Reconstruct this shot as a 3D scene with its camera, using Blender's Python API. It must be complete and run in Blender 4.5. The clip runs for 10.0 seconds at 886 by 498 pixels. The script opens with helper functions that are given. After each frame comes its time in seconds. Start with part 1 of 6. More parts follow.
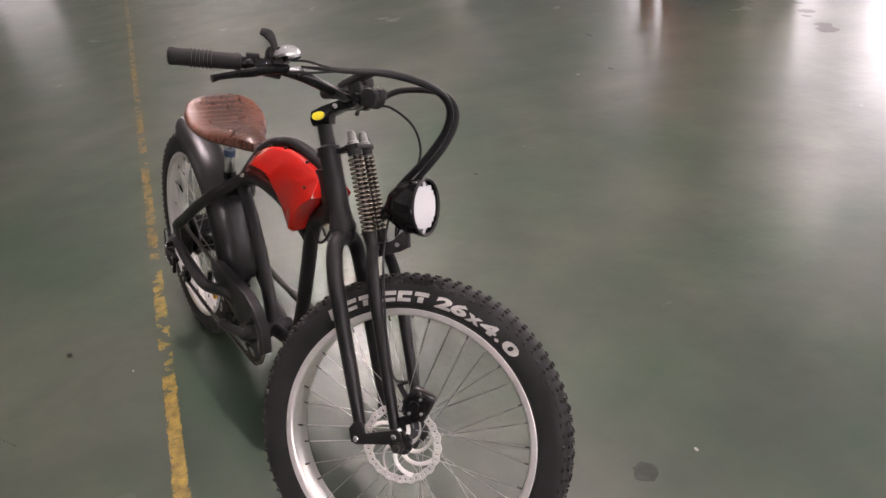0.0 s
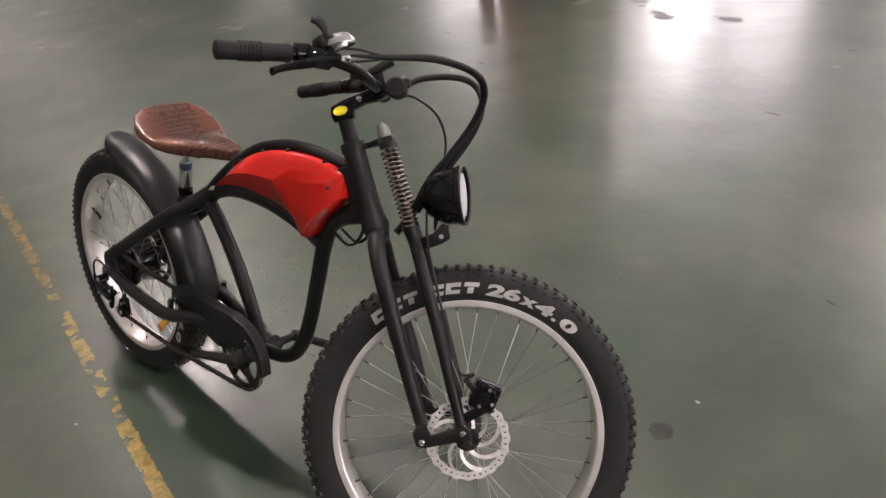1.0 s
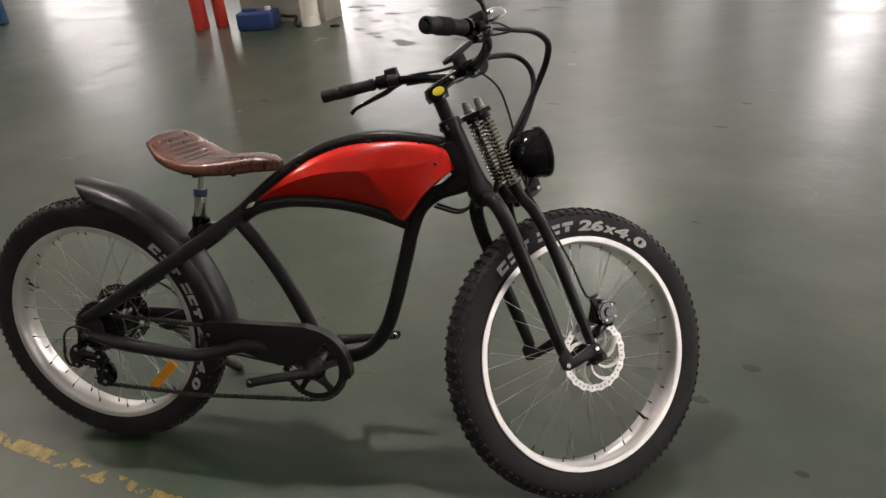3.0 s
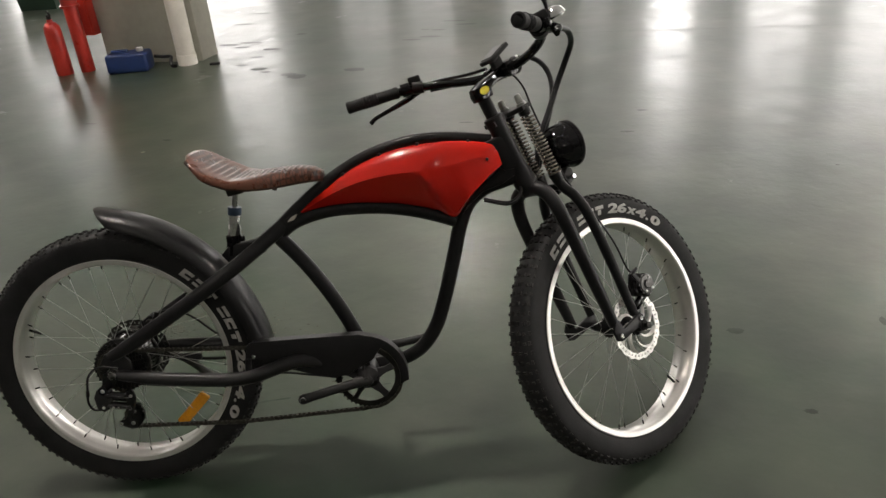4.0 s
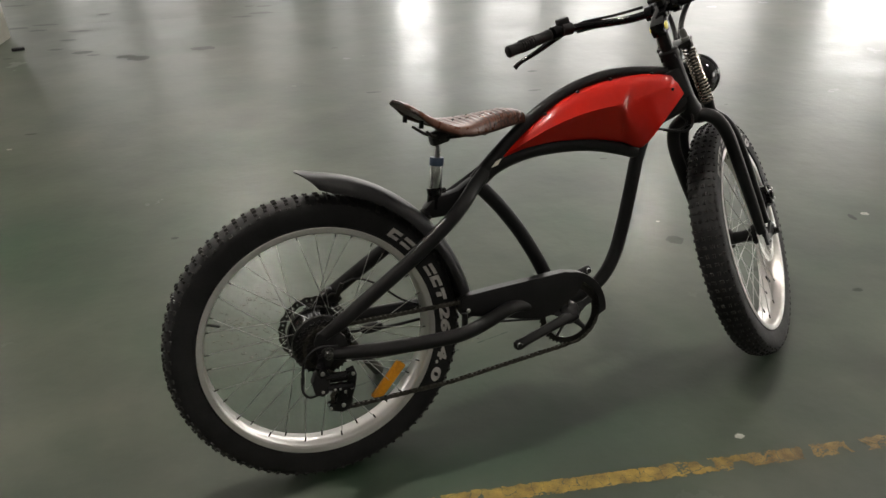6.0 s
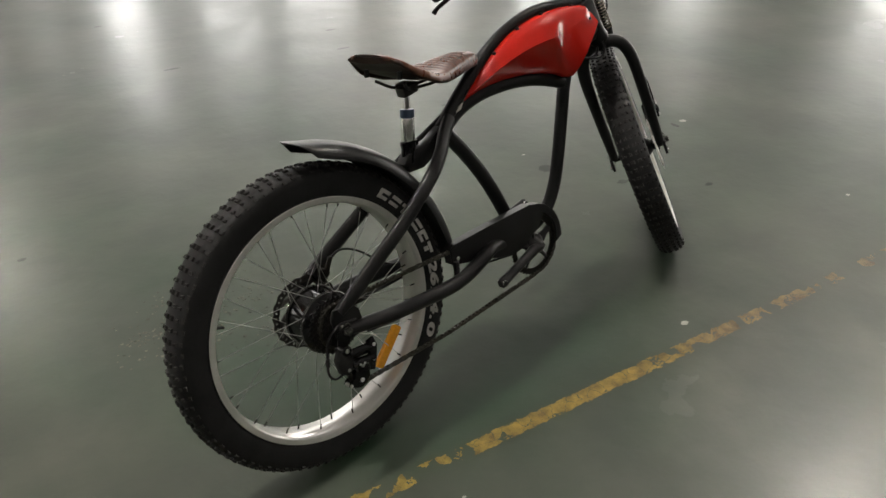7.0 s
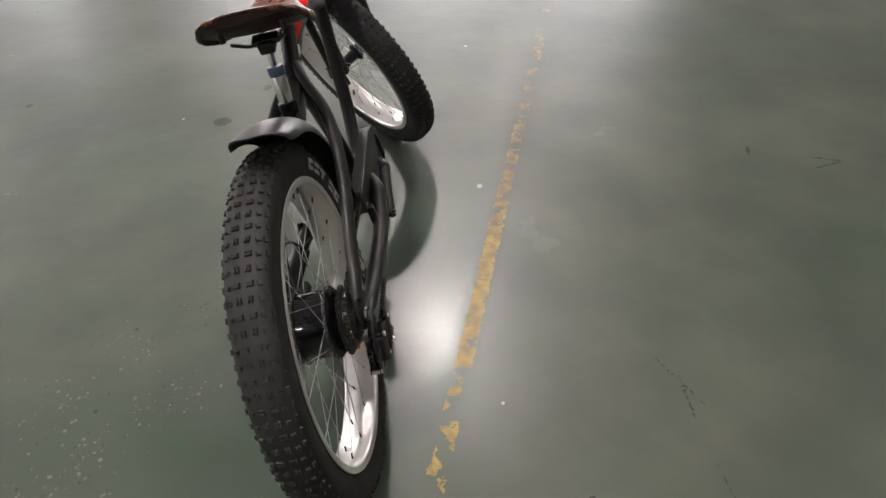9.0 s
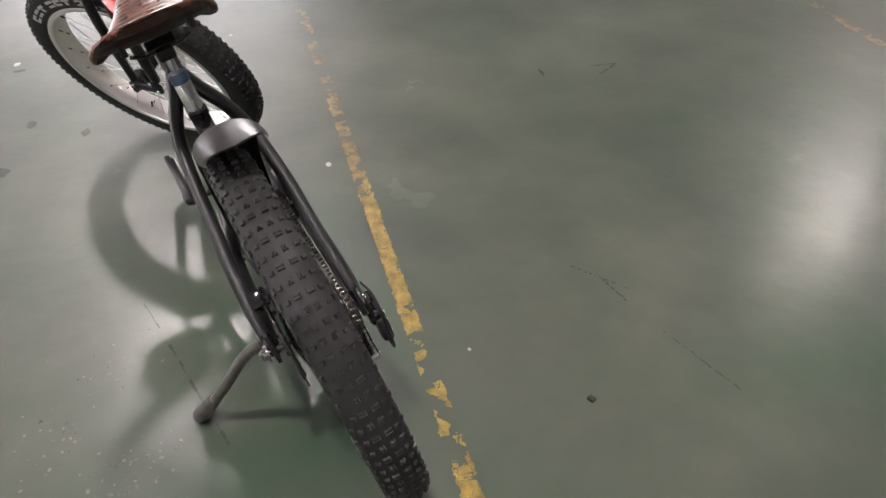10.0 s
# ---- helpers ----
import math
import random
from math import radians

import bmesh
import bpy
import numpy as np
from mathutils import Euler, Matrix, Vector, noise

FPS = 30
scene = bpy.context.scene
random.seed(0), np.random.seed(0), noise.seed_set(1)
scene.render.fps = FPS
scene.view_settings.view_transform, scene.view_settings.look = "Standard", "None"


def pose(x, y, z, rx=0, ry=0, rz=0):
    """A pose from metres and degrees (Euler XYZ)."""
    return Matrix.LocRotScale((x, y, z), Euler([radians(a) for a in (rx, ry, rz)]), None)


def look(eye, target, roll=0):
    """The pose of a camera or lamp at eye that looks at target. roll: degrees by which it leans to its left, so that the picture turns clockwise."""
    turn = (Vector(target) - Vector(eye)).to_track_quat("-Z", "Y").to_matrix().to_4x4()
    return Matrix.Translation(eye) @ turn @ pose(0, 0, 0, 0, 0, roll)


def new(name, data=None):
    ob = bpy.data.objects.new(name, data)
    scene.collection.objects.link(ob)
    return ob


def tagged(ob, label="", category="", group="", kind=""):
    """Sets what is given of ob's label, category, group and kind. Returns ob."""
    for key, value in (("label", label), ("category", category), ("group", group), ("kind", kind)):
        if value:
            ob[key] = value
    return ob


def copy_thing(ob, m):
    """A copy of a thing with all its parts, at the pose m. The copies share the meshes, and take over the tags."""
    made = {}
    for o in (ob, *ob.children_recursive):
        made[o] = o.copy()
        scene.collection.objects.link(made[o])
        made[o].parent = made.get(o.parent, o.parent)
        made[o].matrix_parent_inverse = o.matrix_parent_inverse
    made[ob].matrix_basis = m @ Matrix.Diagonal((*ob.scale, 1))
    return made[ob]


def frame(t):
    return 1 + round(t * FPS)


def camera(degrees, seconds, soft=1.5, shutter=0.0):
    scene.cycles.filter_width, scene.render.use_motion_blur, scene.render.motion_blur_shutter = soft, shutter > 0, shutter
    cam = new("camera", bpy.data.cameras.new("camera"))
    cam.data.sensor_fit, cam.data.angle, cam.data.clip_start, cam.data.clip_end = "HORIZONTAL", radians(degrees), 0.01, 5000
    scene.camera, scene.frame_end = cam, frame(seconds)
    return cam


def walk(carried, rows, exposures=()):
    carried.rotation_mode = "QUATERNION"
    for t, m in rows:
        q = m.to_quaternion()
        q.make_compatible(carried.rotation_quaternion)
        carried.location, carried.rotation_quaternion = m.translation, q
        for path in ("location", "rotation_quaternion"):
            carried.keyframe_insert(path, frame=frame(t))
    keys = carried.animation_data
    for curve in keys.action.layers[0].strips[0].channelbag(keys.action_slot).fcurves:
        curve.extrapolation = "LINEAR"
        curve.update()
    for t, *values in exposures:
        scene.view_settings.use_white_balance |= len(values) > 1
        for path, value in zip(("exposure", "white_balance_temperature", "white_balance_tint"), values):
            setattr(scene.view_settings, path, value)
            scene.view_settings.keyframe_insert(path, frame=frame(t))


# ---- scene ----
cam = camera(61.5, 10.0)
PATH = [
    (0, (2.448, 0.303, 1.505), (0.791, 0.839, 0.523), -7.9),
    (0.5, (2.36, 0.062, 1.493), (0.813, 0.838, 0.492), -7.9),
    (1, (2.208, -0.098, 1.506), (0.771, 0.85, 0.488), -6.8),
    (1.5, (2.081, -0.351, 1.498), (0.804, 0.814, 0.493), -6.0),
    (2, (1.948, -0.549, 1.5), (0.839, 0.79, 0.511), -5.5),
    (2.5, (1.79, -0.725, 1.501), (0.806, 0.715, 0.522), -5.2),
    (2.7, (1.727, -0.796, 1.507), (0.805, 0.681, 0.522), -5.3),
    (4, (1.193, -1.166, 1.491), (0.743, 0.548, 0.563), -5.0),
    (4.5, (0.881, -1.257, 1.474), (0.603, 0.487, 0.536), -3.6),
    (5, (0.604, -1.338, 1.48), (0.467, 0.414, 0.525), -3.1),
    (5.5, (0.309, -1.307, 1.471), (0.334, 0.438, 0.493), -2.4),
    (5.7, (0.2, -1.29, 1.467), (0.305, 0.449, 0.484), -1.9),
    (6.8, (-0.448, -1.149, 1.404), (0.273, 0.391, 0.351), -1.0),
    (7, (-0.525, -1.077, 1.418), (0.328, 0.375, 0.338), -0.7),
    (7.5, (-0.722, -0.927, 1.403), (0.400, 0.282, 0.271), -0.5),
    (8, (-0.881, -0.765, 1.395), (0.427, 0.196, 0.226), -1.4),
    (8.5, (-0.94, -0.472, 1.383), (0.501, 0.194, 0.166), 0.0),
    (9, (-1.075, -0.221, 1.377), (0.467, 0.103, 0.145), -1.3),
    (9.5, (-1.16, -0.01, 1.382), (0.398, -0.013, 0.127), -1.4),
    (10, (-1.087, 0.257, 1.363), (0.391, -0.134, 0.074), -1.8),
]
walk(cam, [(t, look(eye, target, roll)) for t, eye, target, roll in PATH],
     [(0, 1.02, 6860, 31), (1, 0.86, 6920, 28), (2, 0.66, 6980, 27), (2.7, 0.51, 7000, 23), (4.5, 0.30, 6990, 15), (5.5, 0.34, 6990, 15), (7, 0.38, 6940, 14), (7.8, 0.43, 6880, 15), (8.6, 0.73, 6740, 20), (9.2, 0.96, 6720, 22), (10, 1.16, 6690, 25)])
# ---- light ----
world = bpy.data.worlds.new("sky")
world.use_nodes = True
scene.world = world
wn = world.node_tree.nodes
sky = wn.new("ShaderNodeTexSky")
sky.sky_type, sky.sun_disc = "NISHITA", False
sky.sun_elevation, sky.sun_rotation = radians(59), radians(196)
wn["Background"].inputs["Strength"].default_value = 3.0
haze = wn.new("ShaderNodeHueSaturation")
haze.inputs["Saturation"].default_value = 0.15
world.node_tree.links.new(sky.outputs["Color"], haze.inputs["Color"])
world.node_tree.links.new(haze.outputs["Color"], wn["Background"].inputs["Color"])
sun = new("sun", bpy.data.lights.new("sun", "SUN"))
sun.data.energy, sun.data.angle, sun.data.color = 2.5, radians(10), (1.0, 0.96, 0.9)
sun.matrix_world = look((-4, -14, 30), (0, 0, 6))
LAMP_GLOW = 1250.0

# ---- materials ----
def material(name, colour, rough=0.5, metal=0.0, vary=0.0, scale=20.0, bump=0.0, bump_scale=200.0, coat=0.0,
             rough_vary=0.0, second=None, spec=0.5):
    """A principled material with a large stain noise, a fine grain and a fine relief."""
    m = bpy.data.materials.new(name)
    m.use_nodes = True
    nt = m.node_tree
    b = nt.nodes["Principled BSDF"]
    b.inputs["Base Color"].default_value = (*colour, 1)
    b.inputs["Roughness"].default_value = rough
    b.inputs["Metallic"].default_value = metal
    b.inputs["Coat Weight"].default_value = coat
    b.inputs["Coat Roughness"].default_value = 0.06
    b.inputs["Specular IOR Level"].default_value = spec
    tc = nt.nodes.new("ShaderNodeTexCoord")

    def noise_node(sc, detail):
        n = nt.nodes.new("ShaderNodeTexNoise")
        n.inputs["Scale"].default_value, n.inputs["Detail"].default_value = sc, detail
        nt.links.new(tc.outputs["Object"], n.inputs["Vector"])
        return n

    if vary:
        n1, n2 = noise_node(scale, 6), noise_node(scale * 11, 3)
        add = nt.nodes.new("ShaderNodeMath")
        add.operation = "MULTIPLY_ADD"
        add.inputs[1].default_value = 0.4
        nt.links.new(n2.outputs["Fac"], add.inputs[0])
        nt.links.new(n1.outputs["Fac"], add.inputs[2])
        ramp = nt.nodes.new("ShaderNodeValToRGB")
        lo = tuple(c * (1 - vary) for c in colour)
        hi = second or tuple(min(1, c * (1 + vary)) for c in colour)
        ramp.color_ramp.elements[0].position, ramp.color_ramp.elements[1].position = 0.42, 0.98
        ramp.color_ramp.elements[0].color, ramp.color_ramp.elements[1].color = (*lo, 1), (*hi, 1)
        nt.links.new(add.outputs[0], ramp.inputs["Fac"])
        last = ramp.outputs["Color"]
        nt.links.new(last, b.inputs["Base Color"])
    if rough_vary:
        n3 = noise_node(scale * 2.3, 5)
        mr = nt.nodes.new("ShaderNodeMapRange")
        mr.inputs["To Min"].default_value, mr.inputs["To Max"].default_value = rough - rough_vary, rough + rough_vary
        nt.links.new(n3.outputs["Fac"], mr.inputs["Value"])
        nt.links.new(mr.outputs["Result"], b.inputs["Roughness"])
    if bump:
        n4 = noise_node(bump_scale, 4)
        bp = nt.nodes.new("ShaderNodeBump")
        bp.inputs["Strength"].default_value, bp.inputs["Distance"].default_value = bump, 0.002
        nt.links.new(n4.outputs["Fac"], bp.inputs["Height"])
        nt.links.new(bp.outputs["Normal"], b.inputs["Normal"])
    return m


BLACK = material("black_satin_paint", (0.012, 0.012, 0.0125), 0.36, spec=0.2, vary=0.25, scale=9, rough_vary=0.08, bump=0.05, bump_scale=900)
BLACK_GLOSS = material("black_gloss_paint", (0.006, 0.006, 0.0065), 0.1, spec=0.22, vary=0.2, scale=14)
BLACK_PLASTIC = material("black_plastic", (0.014, 0.014, 0.0145), 0.5, spec=0.2, vary=0.3, scale=40, bump=0.08, bump_scale=1500)
FENDER = material("fender_metal_paint", (0.008, 0.008, 0.0085), 0.34, spec=0.30, vary=0.25, scale=12, rough_vary=0.02, bump=0.06, bump_scale=700)
RUBBER = material("tyre_rubber", (0.015, 0.015, 0.0155), 0.6, spec=0.2, vary=0.35, scale=16, rough_vary=0.1, bump=0.15, bump_scale=600)
GRIP = material("grip_rubber", (0.012, 0.012, 0.0125), 0.6, spec=0.2, vary=0.3, scale=60, bump=0.25, bump_scale=1200)
LETTER = material("white_tyre_print", (0.45, 0.44, 0.42), 0.6, vary=0.25, scale=60)
ALU = material("brushed_aluminium", (0.74, 0.72, 0.69), 0.32, metal=0.9, vary=0.08, scale=9, rough_vary=0.04, bump=0.03, bump_scale=500)
RIM_FACE = material("machined_rim_edge", (0.72, 0.71, 0.69), 0.4, metal=0.75, vary=0.08, scale=30, rough_vary=0.08)
CHROME = material("chrome", (0.72, 0.73, 0.74), 0.12, metal=1.0, vary=0.1, scale=50, rough_vary=0.05)
STEEL = material("spoke_steel", (0.5, 0.5, 0.48), 0.34, metal=1.0, vary=0.1, scale=40)
DARK_STEEL = material("oiled_dark_steel", (0.026, 0.025, 0.023), 0.42, metal=0.7, vary=0.4, scale=80, rough_vary=0.12)
SPRING = material("bronzed_spring_steel", (0.34, 0.30, 0.255), 0.24, metal=1.0, vary=0.25, scale=60, rough_vary=0.08)
CHAIN_STEEL = material("oily_chain_steel", (0.085, 0.08, 0.07), 0.35, metal=0.9, vary=0.5, scale=120, rough_vary=0.12)
DUSTY_STEEL = material("worn_flange_steel", (0.11, 0.11, 0.105), 0.28, metal=0.9, vary=0.3, scale=60, rough_vary=0.08)
NUT = material("dull_nut_steel", (0.26, 0.27, 0.25), 0.42, metal=0.8, vary=0.2, scale=60)
DARK_ROTOR = material("dark_rotor_steel", (0.05, 0.048, 0.045), 0.4, metal=0.8, vary=0.3, scale=60, rough_vary=0.1)
# Tread knobs are a paler rubber than the tyre body.
TREAD = material("pale_tread_rubber", (0.024, 0.024, 0.023), 0.58, spec=0.16, vary=0.4, scale=30, rough_vary=0.1, bump=0.15, bump_scale=600)
ROTOR = material("brake_rotor_steel", (0.8, 0.79, 0.76), 0.42, metal=0.6, vary=0.15, scale=60, rough_vary=0.1)
RED = material("red_lacquer", (0.46, 0.013, 0.007), 0.2, spec=0.18, coat=0.38, vary=0.1, scale=5, rough_vary=0.04)
SEAT_BASE = material("saddle_base_plastic", (0.040, 0.022, 0.017), 0.45, spec=0.2, vary=0.3, scale=30, bump=0.1)
AMBER = material("amber_reflector", (0.95, 0.36, 0.015), 0.25, coat=0.5, vary=0.15, scale=120, bump=0.5, bump_scale=900)
YELLOW = material("yellow_sticker", (0.8, 0.68, 0.02), 0.35, vary=0.1, scale=90)
BLUE_BAND = material("blue_band", (0.03, 0.055, 0.10), 0.4, vary=0.2, scale=90)
CABLE = material("cable_sheath", (0.008, 0.008, 0.009), 0.4, spec=0.22, vary=0.2, scale=60, bump=0.1, bump_scale=1000)
SCREEN = material("dark_display", (0.008, 0.009, 0.011), 0.28, spec=0.2)
EXT_RED = material("extinguisher_red", (0.42, 0.03, 0.02), 0.3, coat=0.3, vary=0.2, scale=8, rough_vary=0.08)
CAN_BLUE = material("blue_plastic", (0.012, 0.03, 0.11), 0.42, vary=0.25, scale=9, bump=0.1, bump_scale=120)
CRATE_BLUE = material("teal_blue_plastic", (0.016, 0.075, 0.16), 0.42, vary=0.25, scale=9, bump=0.1, bump_scale=120)
PVC = material("white_pvc", (0.62, 0.59, 0.53), 0.4, vary=0.1, scale=5, rough_vary=0.1)
COLUMN = material("grey_column_paint", (0.33, 0.32, 0.27), 0.6, vary=0.14, scale=1.5, rough_vary=0.1, bump=0.2, bump_scale=60)
# Unseen walls: pale ones brighten the floor's reflections, dark ones keep blacks dark.
WALL_PALE = material("pale_unseen_wall", (0.6, 0.59, 0.56), 0.7, vary=0.1, scale=0.6, bump=0.2, bump_scale=40)
WALL = material("dark_unseen_wall", (0.14, 0.145, 0.135), 0.7, vary=0.12, scale=0.6, bump=0.2, bump_scale=40)
STEEL_FRAME = material("grey_steel_paint", (0.3, 0.31, 0.32), 0.45, vary=0.2, scale=20)
STAND_STEEL = material("worn_dark_steel", (0.13, 0.13, 0.125), 0.45, metal=0.4, vary=0.3, scale=20)
BIN_GREEN = material("dark_green_plastic", (0.012, 0.03, 0.018), 0.45, vary=0.25, scale=6, bump=0.1, bump_scale=120)
DUSTY = material("dusty_black_alloy", (0.05, 0.05, 0.043), 0.6, spec=0.3, vary=0.45, scale=40, bump=0.15, bump_scale=300)
SATIN = material("satin_aluminium", (0.72, 0.73, 0.7), 0.22, metal=1.0, vary=0.15, scale=60, rough_vary=0.08)
DIRT = material("dark_floor_stain", (0.026, 0.032, 0.026), 0.5, spec=0.3, vary=0.4, scale=30)
SCUFF = material("faint_rubber_scuff", (0.022, 0.036, 0.026), 0.5, spec=0.3, vary=0.4, scale=60)
PALE = material("pale_fleck", (0.28, 0.28, 0.25), 0.7, vary=0.2, scale=80)


def glass_material():
    m = bpy.data.materials.new("lamp_glass")
    m.use_nodes = True
    b = m.node_tree.nodes["Principled BSDF"]
    b.inputs["Base Color"].default_value = (0.5, 0.51, 0.52, 1)
    b.inputs["Roughness"].default_value = 0.2
    b.inputs["Transmission Weight"].default_value = 0.12
    b.inputs["IOR"].default_value = 1.45
    return m


def glow_material(name, colour, strength):
    m = bpy.data.materials.new(name)
    m.use_nodes = True
    b = m.node_tree.nodes["Principled BSDF"]
    b.inputs["Base Color"].default_value = (0.8, 0.8, 0.8, 1)
    b.inputs["Emission Color"].default_value = (*colour, 1)
    b.inputs["Emission Strength"].default_value = strength
    return m


def roof_material():
    """White translucent roof sheeting that daylight shines through, graded by colour over the hall."""
    m = bpy.data.materials.new("translucent_roof_sheet")
    m.use_nodes = True
    nt = m.node_tree
    nt.nodes.remove(nt.nodes["Principled BSDF"])
    through_light, back, mixed = nt.nodes.new("ShaderNodeBsdfTranslucent"), nt.nodes.new("ShaderNodeBsdfDiffuse"), nt.nodes.new("ShaderNodeMixShader")
    tc, n, r = nt.nodes.new("ShaderNodeTexCoord"), nt.nodes.new("ShaderNodeTexNoise"), nt.nodes.new("ShaderNodeValToRGB")
    n.inputs["Scale"].default_value, n.inputs["Detail"].default_value = 0.25, 5
    r.color_ramp.elements[0].position, r.color_ramp.elements[1].position = 0.3, 0.7
    r.color_ramp.elements[0].color, r.color_ramp.elements[1].color = (0.029, 0.028, 0.026, 1), (0.042, 0.041, 0.038, 1)
    nt.links.new(tc.outputs["Object"], n.inputs["Vector"])
    nt.links.new(n.outputs["Fac"], r.inputs["Fac"])
    # Light fall-off put into the sheet's colour: dimmer towards the west.
    xyz, west_dim, dimmed = nt.nodes.new("ShaderNodeSeparateXYZ"), nt.nodes.new("ShaderNodeMapRange"), nt.nodes.new("ShaderNodeMix")
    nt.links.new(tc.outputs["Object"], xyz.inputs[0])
    west_dim.interpolation_type = "SMOOTHSTEP"
    west_dim.inputs["From Min"].default_value, west_dim.inputs["From Max"].default_value = -24.0, 4.0
    west_dim.inputs["To Min"].default_value, west_dim.inputs["To Max"].default_value = 0.22, 1.0
    nt.links.new(xyz.outputs["X"], west_dim.inputs["Value"])
    dimmed.data_type, dimmed.blend_type = "RGBA", "MULTIPLY"
    dimmed.inputs["Factor"].default_value = 1.0
    nt.links.new(r.outputs["Color"], dimmed.inputs["A"])
    # The same along y: dimmer south, brighter north.
    grading, both_ways = nt.nodes.new("ShaderNodeMapRange"), nt.nodes.new("ShaderNodeMath")
    grading.interpolation_type, both_ways.operation = "SMOOTHSTEP", "MULTIPLY"
    grading.inputs["From Min"].default_value, grading.inputs["From Max"].default_value = -11.0, 13.0
    grading.inputs["To Min"].default_value, grading.inputs["To Max"].default_value = 0.55, 1.4
    nt.links.new(xyz.outputs["Y"], grading.inputs["Value"])
    nt.links.new(west_dim.outputs["Result"], both_ways.inputs[0])
    nt.links.new(grading.outputs["Result"], both_ways.inputs[1])
    nt.links.new(both_ways.outputs[0], dimmed.inputs["B"])
    nt.links.new(dimmed.outputs["Result"], through_light.inputs["Color"])
    back.inputs["Color"].default_value = (0.75, 0.75, 0.73, 1)
    mixed.inputs["Fac"].default_value = 0.5
    nt.links.new(through_light.outputs[0], mixed.inputs[1])
    nt.links.new(back.outputs[0], mixed.inputs[2])
    nt.links.new(mixed.outputs[0], nt.nodes["Material Output"].inputs["Surface"])
    return m


def pane_material(let_in):
    """Clear glass, unevenly tinted to set how much daylight a window gives."""
    m = bpy.data.materials.new("tinted_window_glass")
    m.use_nodes = True
    nt = m.node_tree
    nt.nodes.remove(nt.nodes["Principled BSDF"])
    clear, gloss, mixed = nt.nodes.new("ShaderNodeBsdfTransparent"), nt.nodes.new("ShaderNodeBsdfGlossy"), nt.nodes.new("ShaderNodeMixShader")
    tc, n, r = nt.nodes.new("ShaderNodeTexCoord"), nt.nodes.new("ShaderNodeTexNoise"), nt.nodes.new("ShaderNodeValToRGB")
    n.inputs["Scale"].default_value, n.inputs["Detail"].default_value = 0.9, 5
    r.color_ramp.elements[0].position, r.color_ramp.elements[1].position = 0.3, 0.7
    r.color_ramp.elements[0].color, r.color_ramp.elements[1].color = (0.72 * let_in, 0.72 * let_in, 0.70 * let_in, 1), (0.9 * let_in, 0.9 * let_in, 0.89 * let_in, 1)
    nt.links.new(tc.outputs["Object"], n.inputs["Vector"])
    nt.links.new(n.outputs["Fac"], r.inputs["Fac"])
    nt.links.new(r.outputs["Color"], clear.inputs["Color"])
    gloss.inputs["Roughness"].default_value = 0.08
    mixed.inputs["Fac"].default_value = 0.06
    nt.links.new(clear.outputs[0], mixed.inputs[1])
    nt.links.new(gloss.outputs[0], mixed.inputs[2])
    nt.links.new(mixed.outputs[0], nt.nodes["Material Output"].inputs["Surface"])
    return m


# Full, dim and dark tints hold back the daylight of single windows.
PANE, DIM_PANE, DARK_PANE = pane_material(1.0), pane_material(0.7), pane_material(0.4)
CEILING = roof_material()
LENS = glass_material()
LAMP_LIGHT = glow_material("lamp_diffuser", (1.0, 0.98, 0.92), LAMP_GLOW)
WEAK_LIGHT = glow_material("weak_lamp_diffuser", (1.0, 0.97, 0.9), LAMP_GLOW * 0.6)


